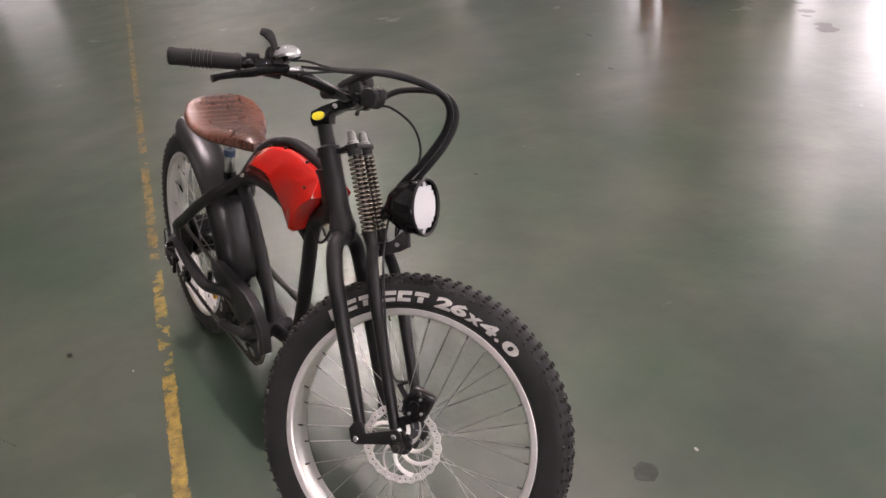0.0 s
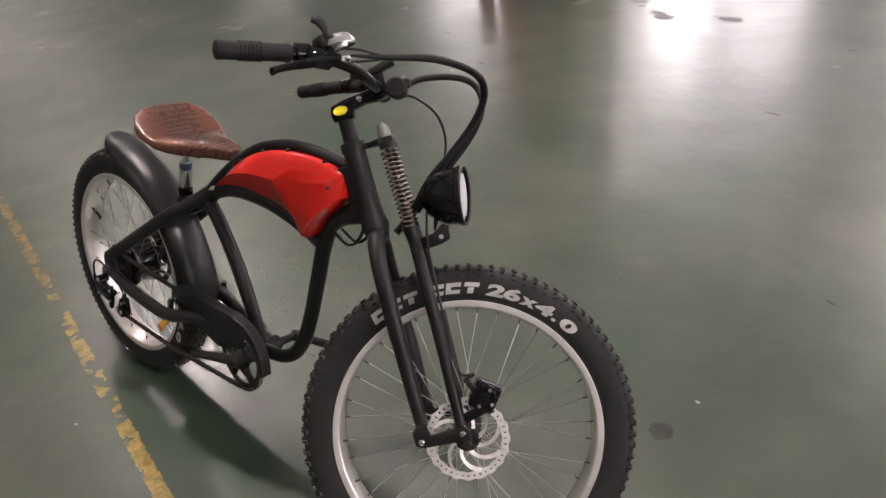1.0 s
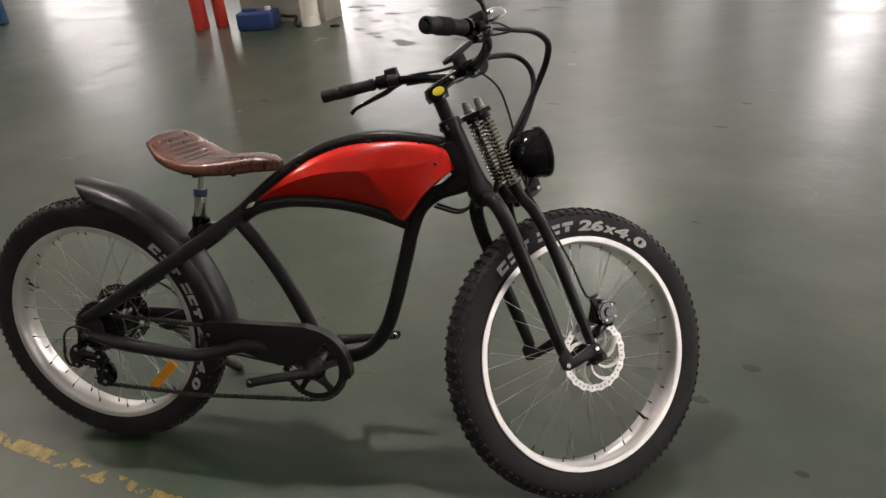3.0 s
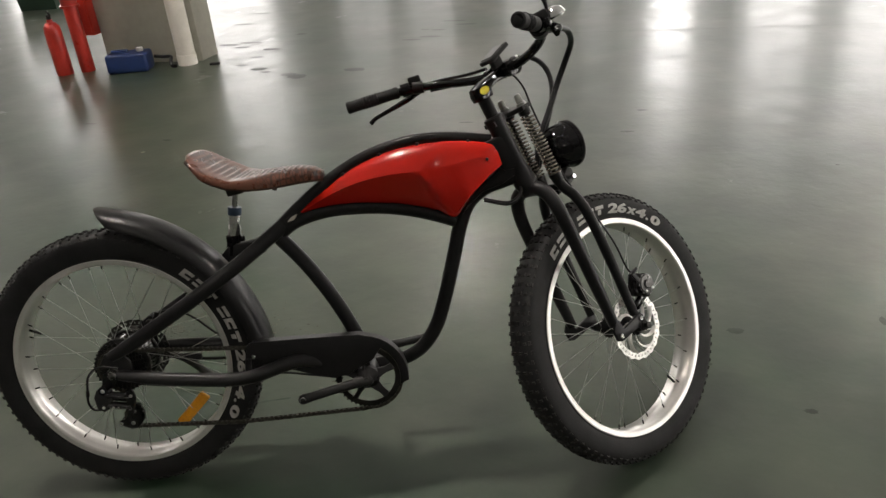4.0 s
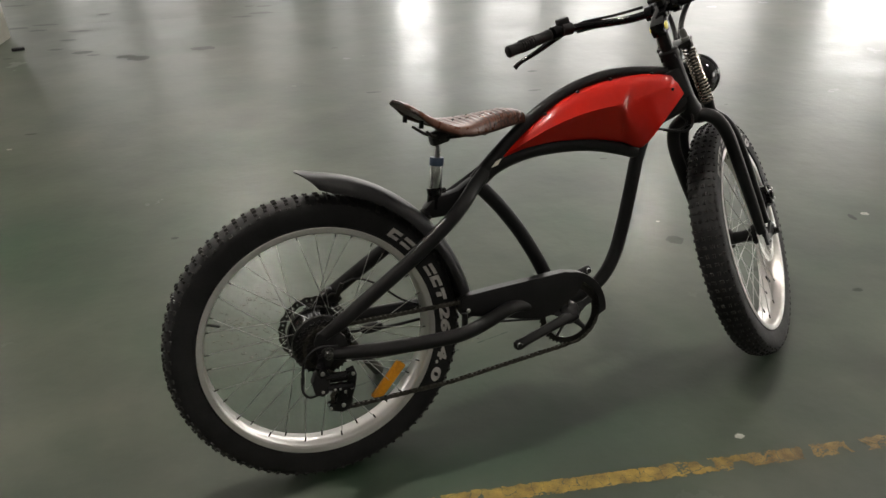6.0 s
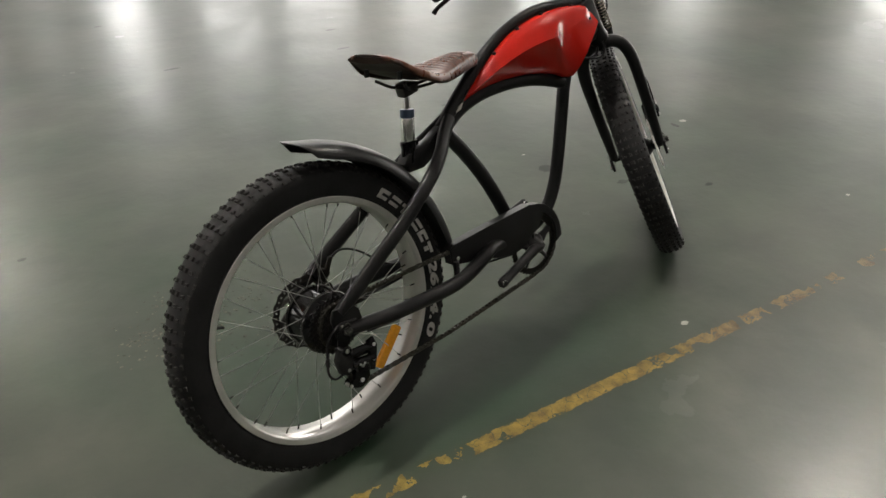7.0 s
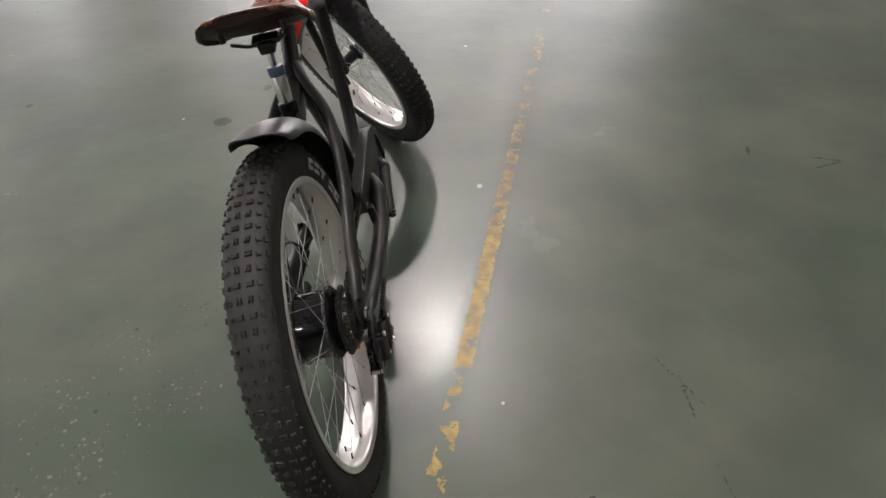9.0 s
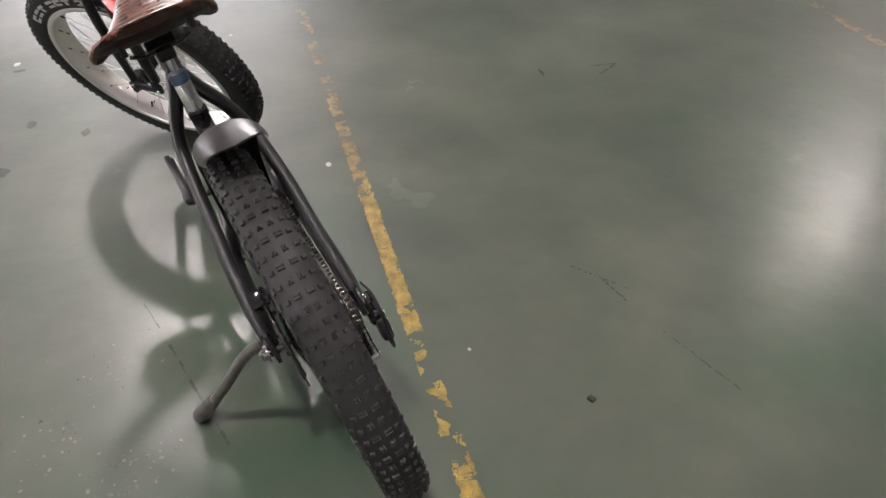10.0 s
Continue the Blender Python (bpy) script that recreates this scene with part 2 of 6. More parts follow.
def floor_material():
    """Green epoxy coat with cloudy grey scuffed fields and a waxy, uneven gloss."""
    m = bpy.data.materials.new("green_epoxy_floor")
    m.use_nodes = True
    nt = m.node_tree
    b = nt.nodes["Principled BSDF"]
    tc = nt.nodes.new("ShaderNodeTexCoord")

    def tex(sc, detail, rough=0.55):
        n = nt.nodes.new("ShaderNodeTexNoise")
        n.inputs["Scale"].default_value, n.inputs["Detail"].default_value, n.inputs["Roughness"].default_value = sc, detail, rough
        nt.links.new(tc.outputs["Object"], n.inputs["Vector"])
        return n.outputs["Fac"]

    def ramp(fac, p0, p1, c0, c1):
        r = nt.nodes.new("ShaderNodeValToRGB")
        r.color_ramp.elements[0].position, r.color_ramp.elements[1].position = p0, p1
        r.color_ramp.elements[0].color, r.color_ramp.elements[1].color = (*c0, 1), (*c1, 1)
        nt.links.new(fac, r.inputs["Fac"])
        return r.outputs["Color"]

    def mix(fac, a, c, kind="MIX"):
        x = nt.nodes.new("ShaderNodeMix")
        x.data_type, x.blend_type = "RGBA", kind
        if isinstance(fac, float):
            x.inputs["Factor"].default_value = fac
        else:
            nt.links.new(fac, x.inputs["Factor"])
        nt.links.new(a, x.inputs["A"])
        nt.links.new(c, x.inputs["B"])
        return x.outputs["Result"]

    base = ramp(tex(0.9, 4, 0.5), 0.37, 0.63, (0.009, 0.035, 0.016), (0.063, 0.074, 0.055))
    dust = ramp(tex(3.1, 4, 0.5), 0.25, 0.78, (0.019, 0.034, 0.020), (0.083, 0.084, 0.065))
    dustfac = ramp(tex(1.3, 4, 0.5), 0.3, 0.74, (0, 0, 0), (0.85, 0.85, 0.85))
    smear = ramp(tex(2.7, 5, 0.5), 0.36, 0.78, (0, 0, 0), (0.85, 0.85, 0.85))
    dark = ramp(tex(0.9, 3), 0.3, 0.7, (0.015, 0.024, 0.017), (0.028, 0.039, 0.028))
    c = mix(dustfac, base, dust)
    c = mix(smear, c, dark)
    nt.links.new(c, b.inputs["Base Color"])
    r = nt.nodes.new("ShaderNodeMapRange")
    r.inputs["From Min"].default_value, r.inputs["From Max"].default_value = 0.3, 0.75
    r.inputs["To Min"].default_value, r.inputs["To Max"].default_value = FLOOR_ROUGH
    nt.links.new(tex(1.9, 7, 0.6), r.inputs["Value"])
    nt.links.new(r.outputs["Result"], b.inputs["Coat Roughness"])
    w = nt.nodes.new("ShaderNodeMapRange")
    w.inputs["From Min"].default_value, w.inputs["From Max"].default_value = 0.2, 0.8
    w.inputs["To Min"].default_value, w.inputs["To Max"].default_value = 0.10, 0.56
    nt.links.new(tex(3.4, 5, 0.5), w.inputs["Value"])
    nt.links.new(w.outputs["Result"], b.inputs["Coat Weight"])
    b.inputs["Roughness"].default_value = 0.40
    b.inputs["Specular IOR Level"].default_value = 0.5
    b.inputs["Coat IOR"].default_value = 1.31
    bp = nt.nodes.new("ShaderNodeBump")
    bp.inputs["Strength"].default_value, bp.inputs["Distance"].default_value = 0.32, 0.008
    wave = nt.nodes.new("ShaderNodeMath")
    wave.operation = "MULTIPLY_ADD"
    wave.inputs[1].default_value = 0.34
    nt.links.new(tex(15, 3), wave.inputs[0])
    nt.links.new(tex(4.2, 4), wave.inputs[2])
    nt.links.new(wave.outputs[0], bp.inputs["Height"])
    nt.links.new(bp.outputs["Normal"], b.inputs["Normal"])
    nt.links.new(bp.outputs["Normal"], b.inputs["Coat Normal"])
    return m


FLOOR_ROUGH = (0.14, 0.30)
FLOOR = floor_material()


# ---- building blocks ----
class Geo:
    """Vertices and faces of one mesh."""

    def __init__(self):
        self.v, self.f, self.sharp = [], [], 32

    def add(self, verts, faces, m=None):
        n = len(self.v)
        self.v += [m @ Vector(p) for p in verts] if m is not None else [Vector(p) for p in verts]
        self.f += [tuple(i + n for i in face) for face in faces]
        return self


def spline(pts, steps=8):
    """Catmull-Rom through the points."""
    p = [Vector(q) for q in pts]
    p = [2 * p[0] - p[1]] + p + [2 * p[-1] - p[-2]]
    out = []
    for i in range(1, len(p) - 2):
        a, b, c, d = p[i - 1:i + 3]
        for k in range(steps):
            t = k / steps
            out.append(0.5 * (2 * b + (c - a) * t + (2 * a - 5 * b + 4 * c - d) * t * t + (3 * b - a - 3 * c + d) * t ** 3))
    return out + [p[-2]]


def tube(g, pts, radius, seg=14, m=None, flat=1.0, caps=True):
    """A round bar along the points; radius: one, or one for each point. flat squeezes the section."""
    n = len(pts)
    pts = [Vector(q) for q in pts]
    rad = radius if isinstance(radius, (list, tuple)) else [radius] * n
    if len(rad) != n:
        rad = [float(x) for x in np.interp(np.linspace(0, 1, n), np.linspace(0, 1, len(rad)), rad)]
    verts, faces = [], []
    tan = [(pts[min(i + 1, n - 1)] - pts[max(i - 1, 0)]).normalized() for i in range(n)]
    side = tan[0].orthogonal().normalized()
    for i in range(n):
        side = (side - tan[i] * side.dot(tan[i])).normalized()
        up = tan[i].cross(side)
        for k in range(seg):
            a = 2 * math.pi * k / seg
            verts.append(pts[i] + side * math.cos(a) * rad[i] + up * math.sin(a) * rad[i] * flat)
    for i in range(n - 1):
        for k in range(seg):
            j = (k + 1) % seg
            faces.append((i * seg + k, i * seg + j, (i + 1) * seg + j, (i + 1) * seg + k))
    if caps:
        faces.append(tuple(reversed(range(seg))))
        faces.append(tuple(range((n - 1) * seg, n * seg)))
    return g.add(verts, faces, m)


def lathe(g, profile, seg=64, m=None, closed=False, caps=0.03):
    """Turns (radius, y) round the y axis."""
    n = len(profile)
    verts = [(r * math.cos(2 * math.pi * k / seg), y, r * math.sin(2 * math.pi * k / seg)) for k in range(seg) for r, y in profile]
    faces = []
    for k in range(seg):
        j = (k + 1) % seg
        for i in range(n if closed else n - 1):
            h = (i + 1) % n
            faces.append((k * n + i, k * n + h, j * n + h, j * n + i))
    if not closed:
        if 1e-6 < profile[0][0] < caps:
            faces.append(tuple(reversed([k * n for k in range(seg)])))
        if 1e-6 < profile[-1][0] < caps:
            faces.append(tuple(k * n + n - 1 for k in range(seg)))
    return g.add(verts, faces, m)


def disc(g, r, thick, bevel=0.001, seg=32, m=None):
    h = thick / 2
    return lathe(g, [(r - bevel, -h), (r, -h + bevel), (r, h - bevel), (r - bevel, h)], seg, m, False, 9.0)


def rod(g, a, b, r, seg=12, m=None):
    return tube(g, [a, b], r, seg, m)


def box(g, size, m=None, bevel=0.003, seg=2):
    bm = bmesh.new()
    bmesh.ops.create_cube(bm, size=1, matrix=Matrix.Diagonal((*size, 1)))
    if bevel:
        bmesh.ops.bevel(bm, geom=bm.edges[:], offset=bevel, segments=seg, profile=0.5, affect="EDGES")
    bm.verts.index_update()
    g.add([v.co for v in bm.verts], [tuple(v.index for v in f.verts) for f in bm.faces], m)
    bm.free()
    return g


def plate(g, outline, y0, y1, m=None, bevel=0.002):
    """An outline of (x, z), made thick from y0 to y1, with its rims taken off."""
    bm = bmesh.new()
    f = bm.faces.new([bm.verts.new((x, y0, z)) for x, z in outline])
    top = bmesh.ops.extrude_face_region(bm, geom=[f])
    bmesh.ops.translate(bm, vec=(0, y1 - y0, 0), verts=[e for e in top["geom"] if isinstance(e, bmesh.types.BMVert)])
    bmesh.ops.recalc_face_normals(bm, faces=bm.faces[:])
    if bevel:
        rims = [e for e in bm.edges if abs(e.verts[0].co.y - e.verts[1].co.y) < 1e-6]
        bmesh.ops.bevel(bm, geom=rims, offset=bevel, segments=2, profile=0.5, affect="EDGES")
    bmesh.ops.triangulate(bm, faces=[f for f in bm.faces if len(f.verts) > 4])
    bm.verts.index_update()
    g.add([v.co for v in bm.verts], [tuple(v.index for v in f.verts) for f in bm.faces], m)
    bm.free()
    return g


def mesh_of(name, g, mat):
    me = bpy.data.meshes.new(name)
    me.from_pydata([tuple(v) for v in g.v], [], g.f)
    bm = bmesh.new()
    bm.from_mesh(me)
    bmesh.ops.recalc_face_normals(bm, faces=bm.faces[:])
    bm.to_mesh(me)
    bm.free()
    me.materials.append(mat)
    me.shade_smooth()
    me.set_sharp_from_angle(angle=radians(g.sharp))
    return me


def part(name, g, mat, parent, label="", m=None, kind=""):
    """One mesh under a thing or a part."""
    ob = new(name, g if isinstance(g, bpy.types.Mesh) else mesh_of(name, g, mat))
    ob.parent = parent
    if m is not None:
        ob.matrix_basis = m
    return tagged(ob, label, kind=kind)


def thing(name, m, label, category, group="", kind=""):
    ob = new(name)
    ob.empty_display_size = 0.1
    ob.matrix_basis = m
    return tagged(ob, label, category, group, kind)


def solid(name, g, mat, label, category, kind="", m=None, group=""):
    ob = new(name, mesh_of(name, g, mat))
    if m is not None:
        ob.matrix_basis = m
    return tagged(ob, label, category, group, kind)


# ---- the hall ----
X0, X1, Y0, Y1, HIGH = -34.0, 30.0, -16.0, 20.0, 7.6

g = Geo()
g.add([(X0 - 1, Y0 - 1, 0), (X1 + 1, Y0 - 1, 0), (X1 + 1, Y1 + 1, 0), (X0 - 1, Y1 + 1, 0)], [(0, 1, 2, 3)])
g.add([(X0 - 1, Y0 - 1, -0.2), (X1 + 1, Y0 - 1, -0.2), (X1 + 1, Y1 + 1, -0.2), (X0 - 1, Y1 + 1, -0.2)], [(3, 2, 1, 0)])
solid("floor", g, FLOOR, "glossy green epoxy factory floor, scuffed and dusty", "floor", "structure")
# Unseen roof, made translucent so that soft daylight fills the hall.
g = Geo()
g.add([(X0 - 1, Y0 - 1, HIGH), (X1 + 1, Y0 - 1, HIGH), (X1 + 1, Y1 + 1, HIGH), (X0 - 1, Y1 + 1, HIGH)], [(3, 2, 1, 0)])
solid("ceiling", g, CEILING, "unseen pale roof of a factory hall, translucent to light it", "ceiling", "structure")


def wall_with_openings(name, length, openings, m, label, paint):
    """A wall along x from 0, outside face at y 0.3; openings: (x0, x1, z0, z1)."""
    g = Geo()
    xs = 0.0
    for x0, x1, z0, z1 in sorted(openings):
        if x0 > xs:
            box(g, (x0 - xs, 0.3, HIGH), pose((xs + x0) / 2, 0.15, HIGH / 2), 0)
        if z0 > 0:
            box(g, (x1 - x0, 0.3, z0), pose((x0 + x1) / 2, 0.15, z0 / 2), 0)
        box(g, (x1 - x0, 0.3, HIGH - z1), pose((x0 + x1) / 2, 0.15, (HIGH + z1) / 2), 0)
        xs = x1
    box(g, (length - xs, 0.3, HIGH), pose((xs + length) / 2, 0.15, HIGH / 2), 0)
    ob = solid(name, g, paint, label, "wall", "structure", m)
    return ob


def window(name, x0, x1, z0, z1, m, cols, rows, glass=PANE):
    """Steel glazing bars set into an opening."""
    w = thing(name, m, "tall steel-barred factory window, bright with daylight", "window", "hall windows", "structure")
    g = Geo()
    for x in (x0 + 0.04, x1 - 0.04):
        box(g, (0.08, 0.08, z1 - z0), pose(x, 0.12, (z0 + z1) / 2), 0.005)
    for z in (z0 + 0.04, z1 - 0.04):
        box(g, (x1 - x0 - 0.16, 0.08, 0.08), pose((x0 + x1) / 2, 0.12, z), 0.005)
    part("window_frame", g, STEEL_FRAME, w)
    for i in range(1, cols):
        g = Geo()
        box(g, (0.05, 0.05, z1 - z0 - 0.16), pose(x0 + (x1 - x0) * i / cols, 0.12, (z0 + z1) / 2), 0.004)
        part("glazing_bar", g, STEEL_FRAME, w)
    for i in range(1, rows):
        g = Geo()
        box(g, (x1 - x0 - 0.16, 0.04, 0.05), pose((x0 + x1) / 2, 0.12, z0 + (z1 - z0) * i / rows), 0.004)
        part("transom", g, STEEL_FRAME, w)
    dx, dz = (x1 - x0) / cols, (z1 - z0) / rows
    for i in range(cols):
        for k in range(rows):
            g = Geo()
            box(g, (dx, 0.006, dz), pose(x0 + dx * (i + 0.5), 0.13, z0 + dz * (k + 0.5)), 0)
            part("pane", g, glass, w)
    return w


NORTH = pose(X0, Y1, 0)
north_open = [(-27.0, -22.0, 1.0, 7.2), (-18.2, -16.2, 0.9, 7.2), (-14.3, -12.1, 0.9, 7.3), (-11.5, -8.9, 0.9, 7.3), (-6.9, -5.3, 1.2, 5.8), (-4.9, -3.4, 1.2, 5.8), (-2.1, -0.8, 1.2, 5.8), (0.0, 0.9, 1.2, 5.8), (1.9, 3.0, 1.2, 6.4), (4.3, 6.0, 0.9, 6.4), (6.7, 8.9, 0.9, 6.4), (10.4, 12.8, 0.9, 6.4), (15.0, 18.0, 1.2, 5.8), (22.0, 25.0, 1.2, 5.8)]
wall_with_openings("wall_north", X1 - X0, [(a - X0, b - X0, c, d) for a, b, c, d in north_open], NORTH, "unseen hall wall with tall window openings, pale to brighten reflections", WALL_PALE)
# Tints picked per window to set its brightness in the floor's reflections.
grades = {-27.0: DIM_PANE, -18.2: DIM_PANE, -11.5: DIM_PANE, -6.9: DARK_PANE, -4.9: DARK_PANE, -2.1: DARK_PANE, 0.0: DARK_PANE, 4.3: DIM_PANE, 6.7: DIM_PANE, 10.4: DIM_PANE}
for i, (a, b, c, d) in enumerate(north_open):
    window(f"window_{i + 1}", a - X0, b - X0, c, d, NORTH, max(2, round((b - a) / 0.9)), 6, grades.get(a, PANE))
WEST = pose(X0, Y0, 0, 0, 0, 90)
west_open = [(10.3, 12.6, 0.0, 4.0), (30.0, 33.0, 1.2, 5.4)]
wall_with_openings("wall_west", Y1 - Y0, west_open, WEST, "unseen hall wall with a loading door opening, darkened for reflections", WALL)
for i, (a, b, c, d) in enumerate(west_open):
    window(f"window_{i + 15}", a, b, c, d, WEST, 4, 5, DARK_PANE)
EAST = pose(X1, Y1, 0, 0, 0, -90)
east_open = [(3.0, 7.0, 0.9, 7.0), (11.0, 15.0, 0.9, 7.0), (18.0, 22.0, 0.9, 7.0)]
wall_with_openings("wall_east", Y1 - Y0, east_open, EAST, "unseen hall wall with tall window openings, pale to brighten reflections", WALL_PALE)
for i, (a, b, c, d) in enumerate(east_open):
    window(f"window_{i + 21}", a, b, c, d, EAST, 4, 5)
wall_with_openings("wall_south", X1 - X0, [], pose(X1, Y0, 0, 0, 0, 180), "plain unseen hall wall, darkened to keep reflections dark", WALL)


# Unseen beams, added to break up the ceiling's reflection in the floor.
for i in range(8):
    g = Geo()
    box(g, (0.22, Y1 - Y0, 0.42), pose(-30.3 + 8.17 * i, (Y0 + Y1) / 2, HIGH - 0.215), 0.01)
    solid(f"roof_beam_{i + 1}", g, STEEL_FRAME, "unseen grey roof beam, added to band the reflections", "beam", "structure")


def high_bay_lamp(m, glow, label):
    lamp = thing("high_bay_lamp", m, label, "lamp", "high bay lamps")
    g = Geo()
    lathe(g, [(0.06, 0.5), (0.1, 0.48), (0.16, 0.42), (0.28, 0.30), (0.36, 0.16), (0.42, 0.0), (0.41, 0.0), (0.35, 0.16), (0.27, 0.295), (0.15, 0.40), (0.02, 0.44)], 28, pose(0, 0, 0, 90))
    part("shade", g, STEEL_FRAME, lamp)
    g = Geo()
    disc(g, 0.125, 0.012, 0.002, 28, pose(0, 0, 0.22, 90))
    part("diffuser", g, glow, lamp, "glowing white diffuser")
    g = Geo()
    rod(g, (0, 0, 0.48), (0, 0, HIGH - 6.0 + 0.002), 0.012, 8)
    part("hanger", g, STEEL_FRAME, lamp)
    return lamp


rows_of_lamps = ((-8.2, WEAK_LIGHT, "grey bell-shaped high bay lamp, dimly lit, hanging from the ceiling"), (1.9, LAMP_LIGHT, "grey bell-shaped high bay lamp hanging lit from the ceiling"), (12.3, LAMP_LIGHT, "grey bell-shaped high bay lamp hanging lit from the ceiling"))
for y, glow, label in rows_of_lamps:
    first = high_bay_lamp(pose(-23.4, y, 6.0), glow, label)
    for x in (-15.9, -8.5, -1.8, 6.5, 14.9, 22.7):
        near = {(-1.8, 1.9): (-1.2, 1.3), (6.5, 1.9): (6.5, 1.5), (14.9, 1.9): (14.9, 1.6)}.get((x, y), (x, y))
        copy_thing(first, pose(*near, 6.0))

# column with its services
g = Geo()
box(g, (1.0, 0.3, HIGH), pose(-3.07, 5.225, HIGH / 2), 0.015, 2)
solid("column", g, COLUMN, "flat grey-painted concrete pier", "column", "structure")

g = Geo()
lathe(g, [(0.078, 0), (0.088, 0.0), (0.088, 0.09), (0.083, 0.093), (0.083, HIGH - 0.01), (0.07, HIGH - 0.01)], 28, pose(-2.675, 4.985, 0.001, 90))
solid("drain_pipe", g, PVC, "white plastic drain pipe standing before the column", "pipe")

g = Geo()
lathe(g, [(0.05, 0), (0.062, 0.0), (0.062, HIGH - 0.01), (0.05, HIGH - 0.01)], 24, pose(-3.61, 4.82, 0.001, 90))
for z in (0.62, 3.1):
    lathe(g, [(0.062, z - 0.05), (0.085, z - 0.05), (0.085, z - 0.03), (0.07, z - 0.028), (0.07, z + 0.028), (0.085, z + 0.03), (0.085, z + 0.05), (0.062, z + 0.05)], 24, pose(-3.61, 4.82, 0, 90))
solid("fire_riser_pipe", g, EXT_RED, "red painted fire riser pipe beside the column", "pipe")


def fire_extinguisher(m):
    e = thing("fire_extinguisher", m, "red dry powder fire extinguisher standing on the floor", "fire extinguisher")
    g = Geo()
    lathe(g, [(0.0, 0.006), (0.062, 0.006), (0.066, 0.0), (0.07, 0.0), (0.074, 0.02), (0.074, 0.38), (0.068, 0.425), (0.05, 0.455), (0.026, 0.47), (0.024, 0.49), (0, 0.49)], 32, pose(0, 0, 0, 90))
    part("cylinder", g, EXT_RED, e)
    g = Geo()
    lathe(g, [(0.0, 0.488), (0.02, 0.488), (0.02, 0.52), (0.014, 0.53), (0, 0.53)], 16, pose(0, 0, 0, 90))
    box(g, (0.03, 0.022, 0.03), pose(0.012, 0, 0.515), 0.003)
    part("valve", g, DARK_STEEL, e)
    g = Geo()
    box(g, (0.1, 0.018, 0.006), pose(-0.035, 0, 0.548, 0, -14, 0), 0.002)
    box(g, (0.09, 0.018, 0.006), pose(-0.035, 0, 0.525, 0, 8, 0), 0.002)
    part("handle", g, BLACK_PLASTIC, e)
    g = Geo()
    tube(g, spline([(0.02, 0, 0.515), (0.07, 0.0, 0.5), (0.095, 0.005, 0.42), (0.09, 0.01, 0.25)]), 0.009, 8)
    part("hose", g, BLACK_PLASTIC, e)
    return e


fire_extinguisher(pose(-3.78, 4.72, 0, 0, 0, 140))

# blue canister
can = thing("blue_canister", pose(-3.13, 4.79, 0, 0, 0, 15.5), "squat blue plastic canister with a white cap on the floor", "canister")
g = Geo()
box(g, (0.37, 0.22, 0.17), pose(0, 0, 0.085), 0.03, 4)
box(g, (0.15, 0.045, 0.026), pose(-0.07, 0, 0.18), 0.011, 3)
part("body", g, CAN_BLUE, can)
g = Geo()
lathe(g, [(0.028, 0.0), (0.03, 0.004), (0.03, 0.03), (0.026, 0.034), (0.0, 0.034)], 20, pose(0.11, 0, 0.168, 90))
part("cap", g, PVC, can, "white screw cap")

g = Geo()
tube(g, spline([(-2.95, 4.90, 0.10), (-2.88, 4.93, 0.085), (-2.80, 4.93, 0.085), (-2.785, 4.89, 0.05), (-2.77, 4.87, 0.018), (-2.72, 4.855, 0.016)], 6), 0.015, 8)
solid("black_hose", g, CABLE, "short black hose lying at the column foot", "hose")


# bin stand and blue crate far off
def bin_stand(m):
    t = thing("bin_stand", m, "grey tubular steel stand holding a pale ribbed bin", "bin stand")
    for y in (-0.2, 0.2):
        g = Geo()
        tube(g, spline([(-0.19, y, 0.72), (-0.19, y, 0.05), (-0.17, y, 0.014), (0.17, y, 0.014), (0.19, y, 0.05), (0.19, y, 0.72)], 6), 0.012, 10)
        part("side_frame", g, STAND_STEEL, t)
    for z in (0.2, 0.7):
        for x in (-0.19, 0.19):
            g = Geo()
            rod(g, (x, -0.2, z), (x, 0.2, z), 0.010, 10)
            part("cross_bar", g, STAND_STEEL, t)
    g = Geo()
    ring = []
    for k in range(48):
        a, out = 2 * math.pi * k / 48, 0.008 if k % 2 else 0.0
        ring.append((max(-0.155, min(0.155, 0.22 * math.cos(a))) + out * math.cos(a), max(-0.165, min(0.165, 0.23 * math.sin(a))) + out * math.sin(a)))
    g.add([(x * 0.88, y * 0.88, 0.212) for x, y in ring] + [(x, y, 0.66) for x, y in ring] + [(x * 0.95, y * 0.95, 0.66) for x, y in ring] + [(x * 0.84, y * 0.84, 0.222) for x, y in ring],
          [tuple(reversed(range(48))), tuple(range(144, 192))] + [(r * 48 + k, r * 48 + (k + 1) % 48, r * 48 + 48 + (k + 1) % 48, r * 48 + 48 + k) for r in range(3) for k in range(48)])
    part("bin", g, PVC, t, "pale ribbed plastic bin")
    return t


bin_stand(pose(-5.84, 3.47, 0, 0, 0, 8))


